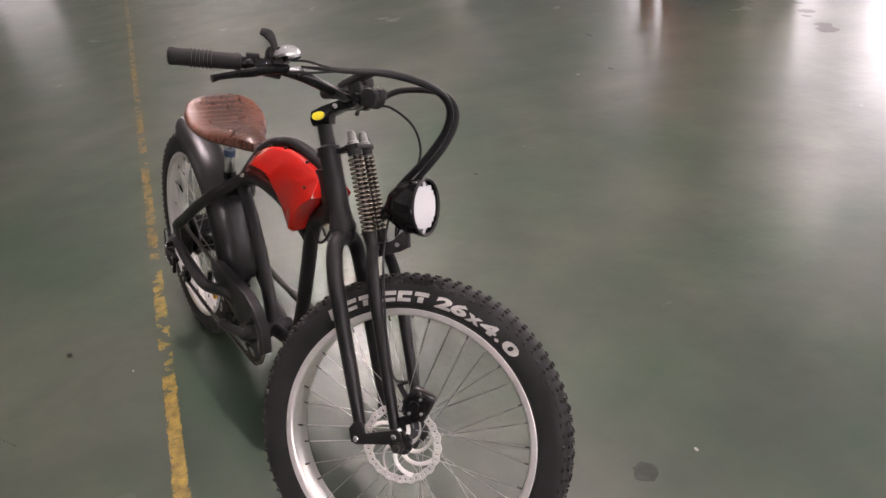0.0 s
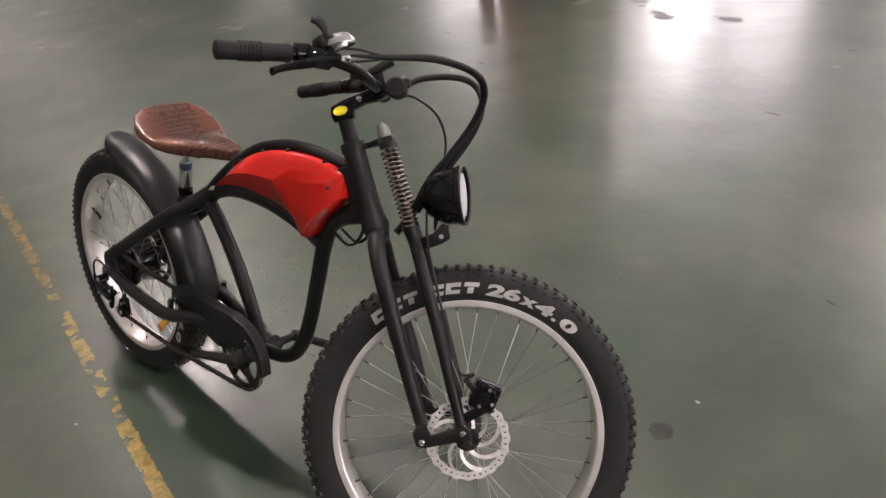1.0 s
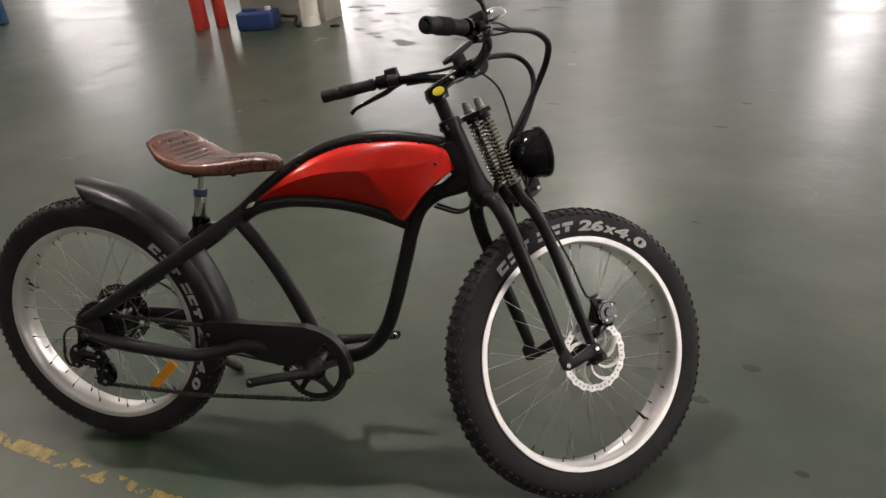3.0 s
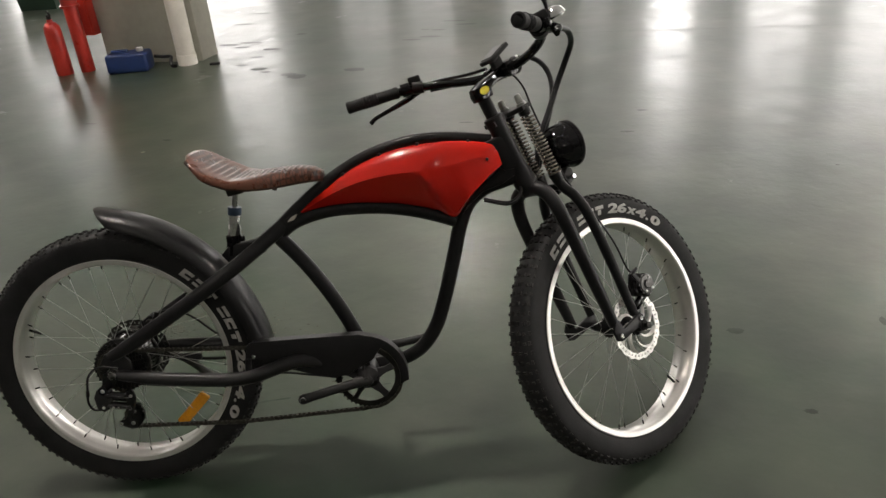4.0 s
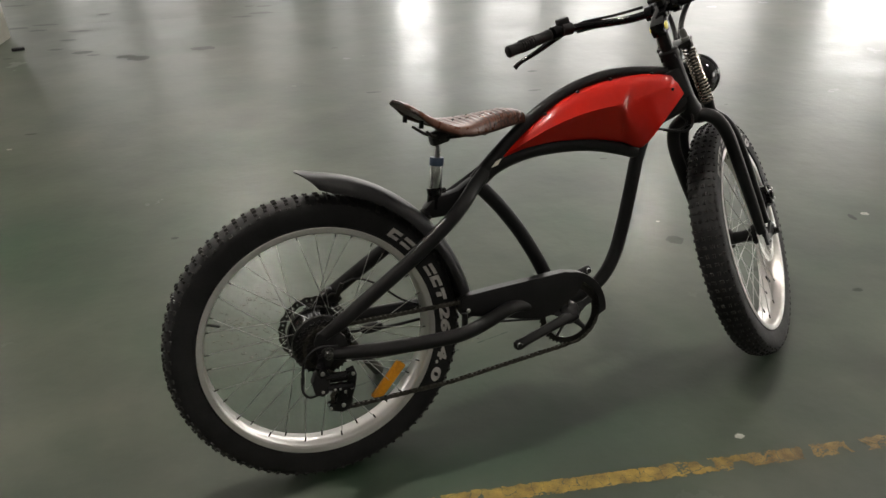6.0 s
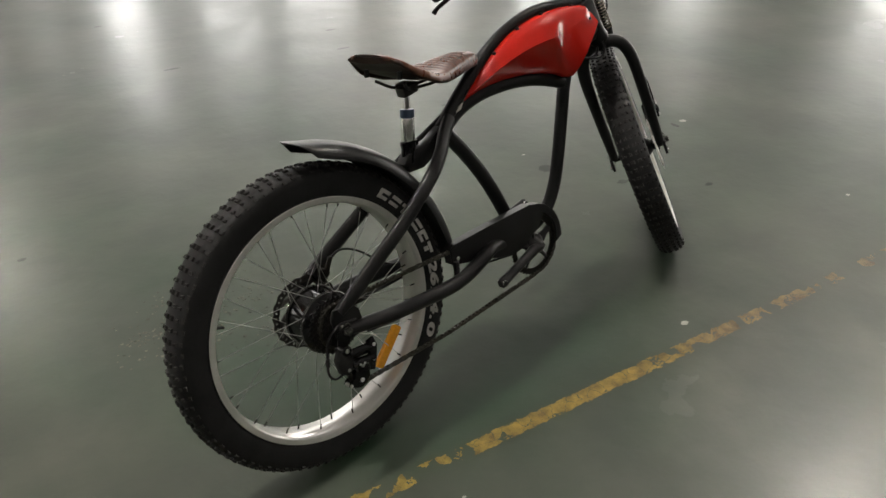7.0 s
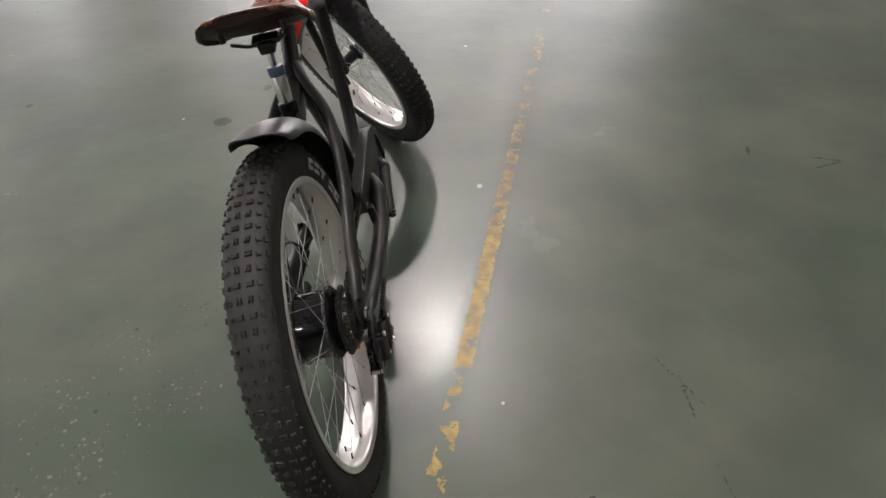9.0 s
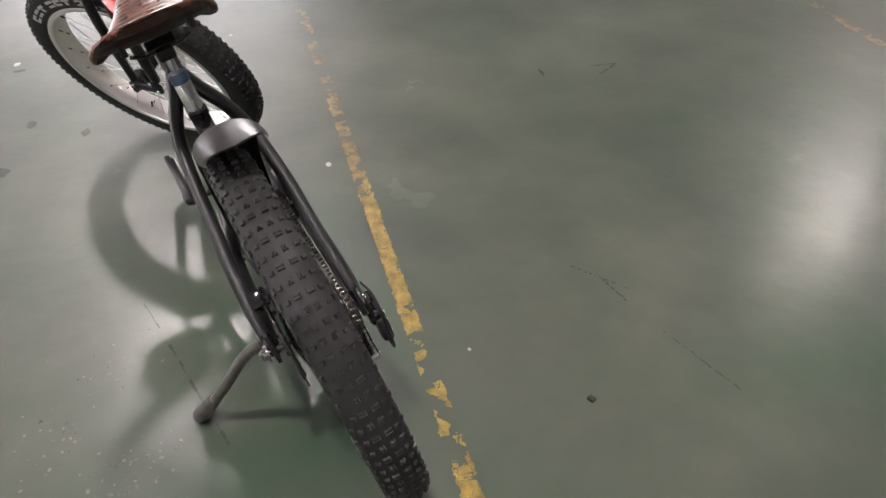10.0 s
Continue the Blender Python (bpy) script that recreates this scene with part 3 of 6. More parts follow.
def crate(m):
    c = thing("blue_crate", m, "blue ribbed plastic storage crate on the floor", "crate")
    g = Geo()
    for sx, sy, px, py in ((0.68, 0.03, 0, -0.235), (0.68, 0.03, 0, 0.235), (0.03, 0.44, -0.325, 0), (0.03, 0.44, 0.325, 0)):
        box(g, (sx, sy, 0.42), pose(px, py, 0.23), 0.005)
    box(g, (0.62, 0.44, 0.03), pose(0, 0, 0.035), 0)
    part("body", g, CRATE_BLUE, c)
    for i in range(5):
        g = Geo()
        box(g, (0.03, 0.012, 0.34), pose(-0.28 + i * 0.14, -0.255, 0.24), 0.004)
        part("rib", g, CRATE_BLUE, c)
    g = Geo()
    box(g, (0.72, 0.54, 0.04), pose(0, 0, 0.45), 0.008)
    part("lid", g, CRATE_BLUE, c)
    return c


crate(pose(-6.91, 4.47, 0, 0, 0, 60.7))


# red cabinet on the pier's side
cab = thing("hose_cabinet", pose(-3.675, 5.09, 0.285), "red metal fire hose cabinet fixed to the pier", "cabinet")
g = Geo()
box(g, (0.208, 0.19, 0.74), pose(0, 0, 0.37), 0.006, 2)
part("body", g, EXT_RED, cab)
g = Geo()
box(g, (0.17, 0.012, 0.68), pose(0, -0.1, 0.37), 0.003, 2)
part("door", g, EXT_RED, cab)

# waste bin far off
waste = thing("waste_bin", pose(-7.02, 8.6, 0, 0, 0, 8), "dark green plastic waste bin standing on the floor", "bin")
g = Geo()
g.add([(-0.27, -0.22, 0), (0.27, -0.22, 0), (0.27, 0.22, 0), (-0.27, 0.22, 0), (-0.33, -0.28, 0.78), (0.33, -0.28, 0.78), (0.33, 0.28, 0.78), (-0.33, 0.28, 0.78)],
      [(3, 2, 1, 0), (0, 1, 5, 4), (1, 2, 6, 5), (2, 3, 7, 6), (3, 0, 4, 7)])
part("body", g, BIN_GREEN, waste)
g = Geo()
box(g, (0.7, 0.6, 0.05), pose(0, 0, 0.805), 0.012, 2)
part("lid", g, BIN_GREEN, waste)

# ---- painted lines and marks on the floor ----
g = Geo()
g.add([(-2.2, 5.80, 0.0009), (14, 5.69, 0.0009), (14, 5.697, 0.0009), (-2.2, 5.807, 0.0009)], [(0, 1, 2, 3)])
solid("floor_joint", g, DIRT, "thin dark joint in the floor coating", "joint", "structure")

def line_material():
    """Cracked yellow paint: flakes kept here and there, bare floor between them."""
    m = material("flaking_yellow_paint", (0.18, 0.115, 0.02), 0.42, vary=0.7, scale=26, second=(0.32, 0.215, 0.034), bump=0.4, bump_scale=260)
    nt = m.node_tree
    b = nt.nodes["Principled BSDF"]
    tc = nt.nodes.new("ShaderNodeTexCoord")

    def node(kind, **ins):
        n = nt.nodes.new(kind)
        for key, val in ins.items():
            n.inputs[key].default_value = val
        return n

    def calc(op, a, c):
        n = nt.nodes.new("ShaderNodeMath")
        n.operation = op
        for i, v in enumerate((a, c)):
            if isinstance(v, (int, float)):
                n.inputs[i].default_value = v
            else:
                nt.links.new(v, n.inputs[i])
        return n.outputs[0]

    warp = node("ShaderNodeTexNoise", Scale=55.0, Detail=4.0)
    nt.links.new(tc.outputs["Object"], warp.inputs["Vector"])
    shift = node("ShaderNodeVectorMath")
    shift.operation = "MULTIPLY_ADD"
    shift.inputs[1].default_value = (0.022, 0.022, 0.0)
    nt.links.new(warp.outputs["Color"], shift.inputs[0])
    nt.links.new(tc.outputs["Object"], shift.inputs[2])
    vec = shift.outputs[0]
    cell, crack = node("ShaderNodeTexVoronoi", Scale=24.0), node("ShaderNodeTexVoronoi", Scale=24.0)
    crack.feature = "DISTANCE_TO_EDGE"
    nt.links.new(vec, cell.inputs["Vector"])
    nt.links.new(vec, crack.inputs["Vector"])
    patch = node("ShaderNodeTexNoise", Scale=2.6, Detail=3.0)
    fine = node("ShaderNodeTexNoise", Scale=120.0, Detail=4.0)
    for n in (patch, fine):
        nt.links.new(tc.outputs["Object"], n.inputs["Vector"])
    split = nt.nodes.new("ShaderNodeSeparateColor")
    nt.links.new(cell.outputs["Color"], split.inputs[0])
    xyz = nt.nodes.new("ShaderNodeSeparateXYZ")
    nt.links.new(vec, xyz.inputs[0])
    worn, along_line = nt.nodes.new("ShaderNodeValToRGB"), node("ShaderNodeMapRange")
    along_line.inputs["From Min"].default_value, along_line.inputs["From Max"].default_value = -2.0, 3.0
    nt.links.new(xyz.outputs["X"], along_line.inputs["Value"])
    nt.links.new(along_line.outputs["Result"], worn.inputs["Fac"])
    stops = ((-2.0, 0.12), (-0.5, 0.14), (-0.3, 0.0), (-0.19, 0.0), (-0.12, 0.24), (0.03, 0.2), (0.1, 0.2), (0.22, 0.0), (0.85, 0.0), (1.05, 0.1), (1.35, 0.12), (1.8, 0.24), (3.0, 0.45))
    while len(worn.color_ramp.elements) < len(stops):
        worn.color_ramp.elements.new(0.5)
    for el, (x, v) in zip(worn.color_ramp.elements, stops):
        el.position, el.color = (x + 2.0) / 5.0, (v, v, v, 1)
    score = calc("ADD", calc("MULTIPLY", split.outputs[0], 0.55), calc("MULTIPLY", patch.outputs["Fac"], 1.1))
    score = calc("SUBTRACT", calc("ADD", score, calc("MULTIPLY", fine.outputs["Fac"], 0.35)), worn.outputs["Color"])
    keep = calc("GREATER_THAN", score, 0.81)
    solid_flake = calc("GREATER_THAN", crack.outputs["Distance"], 0.011)
    inside = calc("LESS_THAN", calc("ABSOLUTE", calc("SUBTRACT", xyz.outputs["Y"], 0.011), 0), 0.0215)
    # Shifts the paint's tint by place along the line.
    grading, toned = nt.nodes.new("ShaderNodeValToRGB"), nt.nodes.new("ShaderNodeMix")
    toned.data_type, toned.blend_type = "RGBA", "MULTIPLY"
    toned.inputs["Factor"].default_value = 1.0
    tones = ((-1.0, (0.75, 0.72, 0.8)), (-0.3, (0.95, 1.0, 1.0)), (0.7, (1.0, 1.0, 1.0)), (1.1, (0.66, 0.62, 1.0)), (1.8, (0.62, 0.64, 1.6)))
    while len(grading.color_ramp.elements) < len(tones):
        grading.color_ramp.elements.new(0.5)
    for el, (x, c) in zip(grading.color_ramp.elements, tones):
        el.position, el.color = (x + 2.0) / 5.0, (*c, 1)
    nt.links.new(along_line.outputs["Result"], grading.inputs["Fac"])
    nt.links.new(b.inputs["Base Color"].links[0].from_socket, toned.inputs["A"])
    nt.links.new(grading.outputs["Color"], toned.inputs["B"])
    nt.links.new(toned.outputs["Result"], b.inputs["Base Color"])
    mask = calc("MULTIPLY", calc("MULTIPLY", keep, solid_flake), inside)
    clear, mixed = nt.nodes.new("ShaderNodeBsdfTransparent"), nt.nodes.new("ShaderNodeMixShader")
    nt.links.new(mask, mixed.inputs["Fac"])
    nt.links.new(clear.outputs[0], mixed.inputs[1])
    nt.links.new(b.outputs[0], mixed.inputs[2])
    nt.links.new(mixed.outputs[0], nt.nodes["Material Output"].inputs["Surface"])
    return m


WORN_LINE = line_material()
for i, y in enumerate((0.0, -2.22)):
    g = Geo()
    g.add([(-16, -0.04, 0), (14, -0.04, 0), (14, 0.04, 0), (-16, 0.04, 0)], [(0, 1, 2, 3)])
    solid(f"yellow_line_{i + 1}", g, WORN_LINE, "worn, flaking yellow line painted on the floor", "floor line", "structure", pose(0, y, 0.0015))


def stain(name, x, y, sx, sy, mat, label, seed):
    rnd = random.Random(seed)
    g = Geo()
    n = 18
    ring = [(x + sx * math.cos(6.2832 * k / n) * rnd.uniform(0.75, 1.1), y + sy * math.sin(6.2832 * k / n) * rnd.uniform(0.75, 1.1), 0.0012) for k in range(n)]
    g.add(ring + [(x, y, 0.0016)], [(k, (k + 1) % n, n) for k in range(n)])
    solid(name, g, mat, label, "stain", "structure")


for i, (x, y, sx, sy) in enumerate(((1.29, 1.14, 0.035, 0.035), (1.6, 1.075, 0.03, 0.02), (-2.07, 5.48, 0.10, 0.035), (-1.39, 4.47, 0.09, 0.07), (-0.95, 4.65, 0.1, 0.06),
                                   (-1.86, 4.74, 0.08, 0.05), (-2.07, 5.17, 0.07, 0.03), (-1.75, 4.64, 0.05, 0.025), (-2.64, 5.72, 0.12, 0.04), (-2.43, 5.8, 0.13, 0.03), (-2.43, 5.59, 0.08, 0.035),
                                   (-2.09, 4.88, 0.06, 0.03), (-1.5, 4.54, 0.08, 0.05), (-2.02, 6.13, 0.06, 0.04), (-0.58, 5.81, 0.12, 0.035), (-0.74, 5.70, 0.09, 0.03), (-0.57, 6.11, 0.08, 0.03),
                                   (-0.71, 6.14, 0.05, 0.02), (-0.49, 6.53, 0.14, 0.03), (-0.34, 6.34, 0.12, 0.03), (-2.98, 6.75, 0.12, 0.035), (-3.05, 7.4, 0.14, 0.04), (-2.37, 4.68, 0.04, 0.015),
                                   (0.25, 3.28, 0.05, 0.012), (-2.5, 3.29, 0.06, 0.012), (-1.68, 2.95, 0.035, 0.012), (1.33, 3.5, 0.035, 0.014), (1.24, 3.1, 0.04, 0.012), (0.04, 4.42, 0.03, 0.012),
                                   (1.29, 1.98, 0.02, 0.010), (1.48, 0.88, 0.028, 0.016), (1.76, 0.68, 0.022, 0.012), (2.25, 2.6, 0.012, 0.008), (3.03, 0.093, 0.03, 0.01), (-4.86, 3.77, 0.07, 0.02),
                                   (2.08, 1.18, 0.012, 0.03), (-0.69, 1.54, 0.016, 0.010), (1.39, -0.82, 0.03, 0.008))):
    stain("floor_stain", x, y, sx, sy, DIRT, "small dark stain on the green floor", i)
for i, (x, y, s) in enumerate(((1.006, 0.085, 0.014), (-1.72, 2.73, 0.016), (1.286, 1.3, 0.008), (2.15, 1.2, 0.02), (0.09, -0.113, 0.006), (2.15, 0.33, 0.01))):
    stain("paint_fleck", x, y, s, s * 0.7, PALE, "pale fleck stuck to the floor", 40 + i)
g = Geo()
box(g, (0.018, 0.014, 0.008), pose(-0.138, -0.332, 0.004, 0, 0, 30), 0.002)
solid("floor_crumb", g, DARK_STEEL, "tiny dark crumb lying on the floor", "crumb")
g = Geo()
box(g, (0.09, 0.05, 0.02), pose(-2.38, 4.94, 0.01, 0, 0, 20), 0.005)
solid("rubber_scrap", g, BLACK_PLASTIC, "small black rubber scrap on the floor", "scrap")

def chip_material():
    """Thin chips of peeled coating, each of its own tone."""
    m = material("peeled_coating", (0.08, 0.085, 0.065), 0.6, bump=0.3, bump_scale=400)
    nt = m.node_tree
    geo, ramp = nt.nodes.new("ShaderNodeNewGeometry"), nt.nodes.new("ShaderNodeValToRGB")
    ramp.color_ramp.elements[0].color, ramp.color_ramp.elements[1].color = (0.012, 0.016, 0.011, 1), (0.125, 0.12, 0.092, 1)
    nt.links.new(geo.outputs["Random Per Island"], ramp.inputs["Fac"])
    nt.links.new(ramp.outputs["Color"], nt.nodes["Principled BSDF"].inputs["Base Color"])
    return m


rnd = random.Random(11)
g = Geo()
for cx, cy, spread, many in ((-0.42, 0.86, 0.05, 70), (-0.25, 0.78, 0.07, 110), (-0.1, 0.92, 0.06, 70), (-0.02, 0.68, 0.05, 50), (0.12, 0.86, 0.06, 50), (-0.3, 1.02, 0.05, 50), (0.3, 0.74, 0.07, 30)):
    for i in range(many):
        x, y = rnd.gauss(cx, spread), rnd.gauss(cy, spread)
        r, n, high = rnd.uniform(0.002, 0.0085) * rnd.uniform(0.5, 1), rnd.randint(5, 8), rnd.uniform(0.0004, 0.0013)
        turn = rnd.uniform(0, 6.28)
        ring = [(x + r * rnd.uniform(0.6, 1.2) * math.cos(turn + 6.2832 * k / n), y + r * rnd.uniform(0.5, 1.0) * math.sin(turn + 6.2832 * k / n)) for k in range(n)]
        g.add([(px, py, 0.0002) for px, py in ring] + [(x + (px - x) * 0.9, y + (py - y) * 0.9, high) for px, py in ring],
              [tuple(range(n, 2 * n))] + [(k, (k + 1) % n, n + (k + 1) % n, n + k) for k in range(n)])
solid("floor_chips", g, chip_material(), "scattered pale chips of peeled floor coating", "chips", "stuff")


def scuff(x0, y0, x1, y1, wide, seed):
    """A thin, broken drag mark."""
    rnd = random.Random(seed)
    g = Geo()
    n = 24
    d = Vector((x1 - x0, y1 - y0, 0))
    side = Vector((-d.y, d.x, 0)).normalized()
    for i in range(n):
        if rnd.random() < 0.25:
            continue
        a, b = i / n, (i + 1) / n
        w = wide * rnd.uniform(0.3, 1.0)
        o = side * rnd.uniform(-wide, wide) * 0.4
        pa, pb = Vector((x0, y0, 0.001)) + d * a + o, Vector((x0, y0, 0.001)) + d * b + o
        g.add([pa - side * w, pb - side * w, pb + side * w, pa + side * w], [(0, 1, 2, 3)])
    solid("scuff_mark", g, SCUFF, "faint dark scuff mark on the floor", "scuff", "structure")


scuff(1.3, -1.02, 1.36, -1.12, 0.006, 3)
scuff(0.30, -0.47, 0.17, -0.58, 0.003, 5)
scuff(0.252, -0.525, 0.128, -0.554, 0.004, 7)
scuff(0.016, -0.588, -0.223, -0.674, 0.003, 8)
scuff(0.50, 0.66, -0.02, 0.47, 0.004, 9)
scuff(1.38, -1.02, 1.37, -1.13, 0.006, 10)

# ---- the bicycle ----
bike = thing("electric_bicycle", pose(-0.0757, 0.2408, 0.3606, -12.1, -0.47, 12.43),
             "black fat-tyre cruiser e-bike with red tank, leaning on its kickstand", "bicycle")
STEER = pose(1.035, 0, 0.53, 0, -23, 0) @ pose(0, 0, 0, 0, 0, 41)
FRONT = STEER @ pose(0.0702, 0.007, -0.6275, -1.5, 0, 0.2)
REAR = pose(-0.0036, 0.002, -0.0020, 0.3, 0, 0.7)

# half section of a tyre: radius, half width
SIDE = [(0.2845, 0.0290), (0.2895, 0.0335), (0.2960, 0.0362), (0.3060, 0.0390), (0.3180, 0.0404), (0.3310, 0.0406), (0.3420, 0.0388), (0.3490, 0.0350), (0.3555, 0.0265), (0.3588, 0.0145)]


def side_at(r):
    return float(np.interp(r, [s[0] for s in SIDE], [s[1] for s in SIDE]))


def tyre_mesh():
    g = Geo()
    prof = [(r, -y) for r, y in SIDE] + [(0.3600, 0.0)] + [(r, y) for r, y in reversed(SIDE)]
    lathe(g, prof, 120)
    lathe(g, [(0.2895, -0.0335), (0.291, -0.0362), (0.2945, -0.0370), (0.2955, -0.0356)], 96)
    lathe(g, [(0.2895, 0.0335), (0.291, 0.0362), (0.2945, 0.0370), (0.2955, 0.0356)], 96)
    return mesh_of("tyre", g, RUBBER)


def tread_mesh():
    """Knobs in alternate rows across the crown and on the shoulders."""
    g = Geo()
    g.sharp = 20

    def knob(a, y, along, across, r, high, tilt, twist=0):
        m = pose(0, 0, 0, 0, -math.degrees(a), 0) @ pose(r, y, 0, 0, 0, tilt) @ pose(0, 0, 0, twist, 0, 0)
        w, h = across / 2, along / 2
        vs = [(-0.003, -w, -h), (-0.003, w, -h), (-0.003, w, h), (-0.003, -w, h), (high, -w * 0.8, -h * 0.75), (high, w * 0.8, -h * 0.75), (high, w * 0.8, h * 0.75), (high, -w * 0.8, h * 0.75)]
        g.add(vs, [(4, 5, 6, 7), (0, 1, 5, 4), (1, 2, 6, 5), (2, 3, 7, 6), (3, 0, 4, 7)], m)

    n = 92
    for i in range(n):
        a = 2 * math.pi * i / n
        for s in (-1, 1):
            if i % 2:
                for d in (-0.0026, 0.0026):
                    knob(a, s * 0.0090 + d, 0.0118, 0.0036, 0.3596, 0.0046, s * 5, s * 5)
                knob(a - 0.004, s * 0.0090, 0.0030, 0.0080, 0.3596, 0.0040, s * 5, s * 5)
                knob(a, s * 0.0345, 0.0120, 0.0070, 0.3485, 0.0038, s * 48)
            else:
                for d in (-0.0075, 0.0075):
                    knob(a + d, s * 0.0105, 0.0034, 0.0130, 0.3593, 0.0046, s * 6, -s * 4)
                knob(a, s * 0.0105, 0.0040, 0.0120, 0.3593, 0.0034, s * 6)
                knob(a, s * 0.0365, 0.0110, 0.0056, 0.3460, 0.0036, s * 54)
            knob(a + 0.004, s * 0.0252, 0.0076, 0.0084, 0.3556, 0.0044, s * 28, -s * 8)
    return mesh_of("tread", g, TREAD)


def rim_mesh():
    g = Geo()
    half = [(0.2915, 0.0325), (0.2920, 0.0358), (0.2900, 0.0368), (0.2775, 0.0361), (0.2755, 0.0342), (0.2745, 0.0305), (0.2745, 0.0175), (0.2730, 0.0150)]
    prof = [(r, -y) for r, y in half] + [(r, y) for r, y in reversed(half)] + [(0.282, 0.0305), (0.282, -0.0305)]
    lathe(g, prof, 120, None, True)
    return mesh_of("rim", g, ALU)


def rim_edge_mesh(s):
    """The bright turned face on one side of a rim."""
    g = Geo()
    lathe(g, [(0.2778, s * 0.0365), (0.2788, s * 0.0374), (0.2898, s * 0.0382), (0.2908, s * 0.0373)], 120)
    return mesh_of("rim_edge", g, RIM_FACE)


def glyph(ch, size):
    """Mesh of one character in the built-in font, about its own middle, with its width."""
    cu = bpy.data.curves.new("glyph", "FONT")
    cu.body, cu.size, cu.extrude, cu.resolution_u, cu.offset = ch, size, 0.0, 3, 0.0016
    ob = new("glyph", cu)
    bpy.context.view_layer.update()
    me = bpy.data.meshes.new_from_object(ob)
    vs, fs = [tuple(v.co) for v in me.vertices], [tuple(p.vertices) for p in me.polygons]
    bpy.data.objects.remove(ob)
    bpy.data.curves.remove(cu)
    bpy.data.meshes.remove(me)
    return vs, fs


def sidewall_print(side):
    """Raised slanted print on a sidewall, over 78 degrees from 0 downwards: six plain blocks, then the size."""
    out = []

    def put(vs, fs, name, a_mid):
        g = Geo()
        g.sharp = 30
        top = []
        for x, y, lift in vs:
            a = radians(a_mid) - (x + 0.22 * (y - 0.011)) / 0.318
            r = 0.3065 + y
            yy = side_at(r) + 0.0004 + lift
            if side > 0:
                a = radians(-90 - a_mid) + (x + 0.22 * (y - 0.011)) / 0.318
                top.append((r * math.cos(a), yy, r * math.sin(a)))
            else:
                top.append((r * math.cos(a), -yy, r * math.sin(a)))
        g.add(top, fs)
        out.append((name, mesh_of(name, g, LETTER)))

    H = 0.0235

    def grid(x0, x1, y0, y1):
        vs = [(x0 + (x1 - x0) * i / 4, y0 + (y1 - y0) * j / 3, 0.0008) for j in range(4) for i in range(5)]
        return vs, [(j * 5 + i, j * 5 + i + 1, j * 5 + i + 6, j * 5 + i + 5) for j in range(3) for i in range(4)]

    # plain blocks in place of the maker's name and the model's
    for a, open_low in ((0, 1), (-7.3, 0), (-14, 2), (-24.2, 0), (-30.6, 1), (-37.4, 2)):
        w = 0.0155
        vs, fs = grid(-w, w, H * 0.62, H)
        put(vs, fs, "print_block", a)
        if open_low < 2:
            vs, fs = grid(-w, w, 0, H * 0.34)
        else:
            vs, fs = grid(-w * 0.42, w * 0.42, 0, H * 0.55)
        put(vs, fs, "print_block", a)
        if open_low == 1:
            vs, fs = grid(-w, -w * 0.3, H * 0.34, H * 0.62)
            put(vs, fs, "print_block", a)
    for ch, a in (("2", -47), ("6", -53.4), ("x", -60.2), ("4", -66.8), (".", -72.1), ("0", -77.8)):
        vs, fs = glyph(ch, 0.0328)
        x0, x1 = min(v[0] for v in vs), max(v[0] for v in vs)
        stretch = 2.2 if ch not in ".x" else 1.5
        vs = [((v[0] - (x0 + x1) / 2) * stretch, v[1], 0.0009) for v in vs]
        put(vs, fs, "print_character", a)
    return out


TYRE_ME, TREAD_ME, RIM_ME = tyre_mesh(), tread_mesh(), rim_mesh()
EDGE_ME = (rim_edge_mesh(-1), rim_edge_mesh(1))
PRINT_R, PRINT_L = sidewall_print(-1), sidewall_print(1)


def spoke_mesh(name, hub_r, hub_y, rim_y, skew):
    """A spoke and its nipple, from the hub's flange to the rim at angle 0."""
    g = Geo()
    a = Vector((hub_r * math.cos(skew), hub_y, hub_r * math.sin(skew)))
    b = Vector((0.2730, rim_y, 0))
    rod(g, a, a.lerp(b, 0.95), 0.0009, 6)
    me = mesh_of(name, g, STEEL)
    return me


def wheel(name, m, hub_r, hub_y, phase, text_angle, left_angle, label):
    w = part(name, RIM_ME, None, bike, label, m)
    part("tyre", TYRE_ME, None, w, "black knobbly fat tyre with white raised print")
    for me, ang, s in ((PRINT_R, text_angle, -1), (PRINT_L, left_angle, 1)):
        for nm, mesh in me:
            part(nm, mesh, None, w, "", pose(0, 0, 0, 0, -ang, 0))
    part("tread", TREAD_ME, None, w, "rows of rubber tread knobs", kind="stuff")
    part("rim_edge", EDGE_ME[0], None, w)
    part("rim_edge", EDGE_ME[1], None, w)
    kinds = {}
    for s in (-1, 1):
        for d in (-1, 1):
            kinds[s, d] = spoke_mesh("spoke", hub_r, s * hub_y, s * 0.012, d * (0.95 if hub_r < 0.05 else 0.55))
    ng = Geo()
    rod(ng, (0.2760, 0, 0), (0.2610, 0, 0), 0.0019, 8)
    nipple = mesh_of("nipple", ng, DARK_STEEL)
    for i in range(36):
        s, d = (-1 if i % 2 else 1), (1 if (i // 2) % 2 else -1)
        part("spoke", kinds[s, d], None, w, "", pose(0, 0, 0, 0, -(i * 10 + phase), 0))
        part("nipple", nipple, None, w, "", pose(0, s * 0.012, 0, 0, -(i * 10 + phase), 0))
    g = Geo()
    rod(g, (0.275, 0.004, 0), (0.240, 0.004, 0), 0.0035, 8)
    part("valve", g, BLACK_PLASTIC, w, "black tyre valve", pose(0, 0, 0, 0, -(phase + 5 + (150 if hub_r > 0.05 else -75)), 0))
    return w


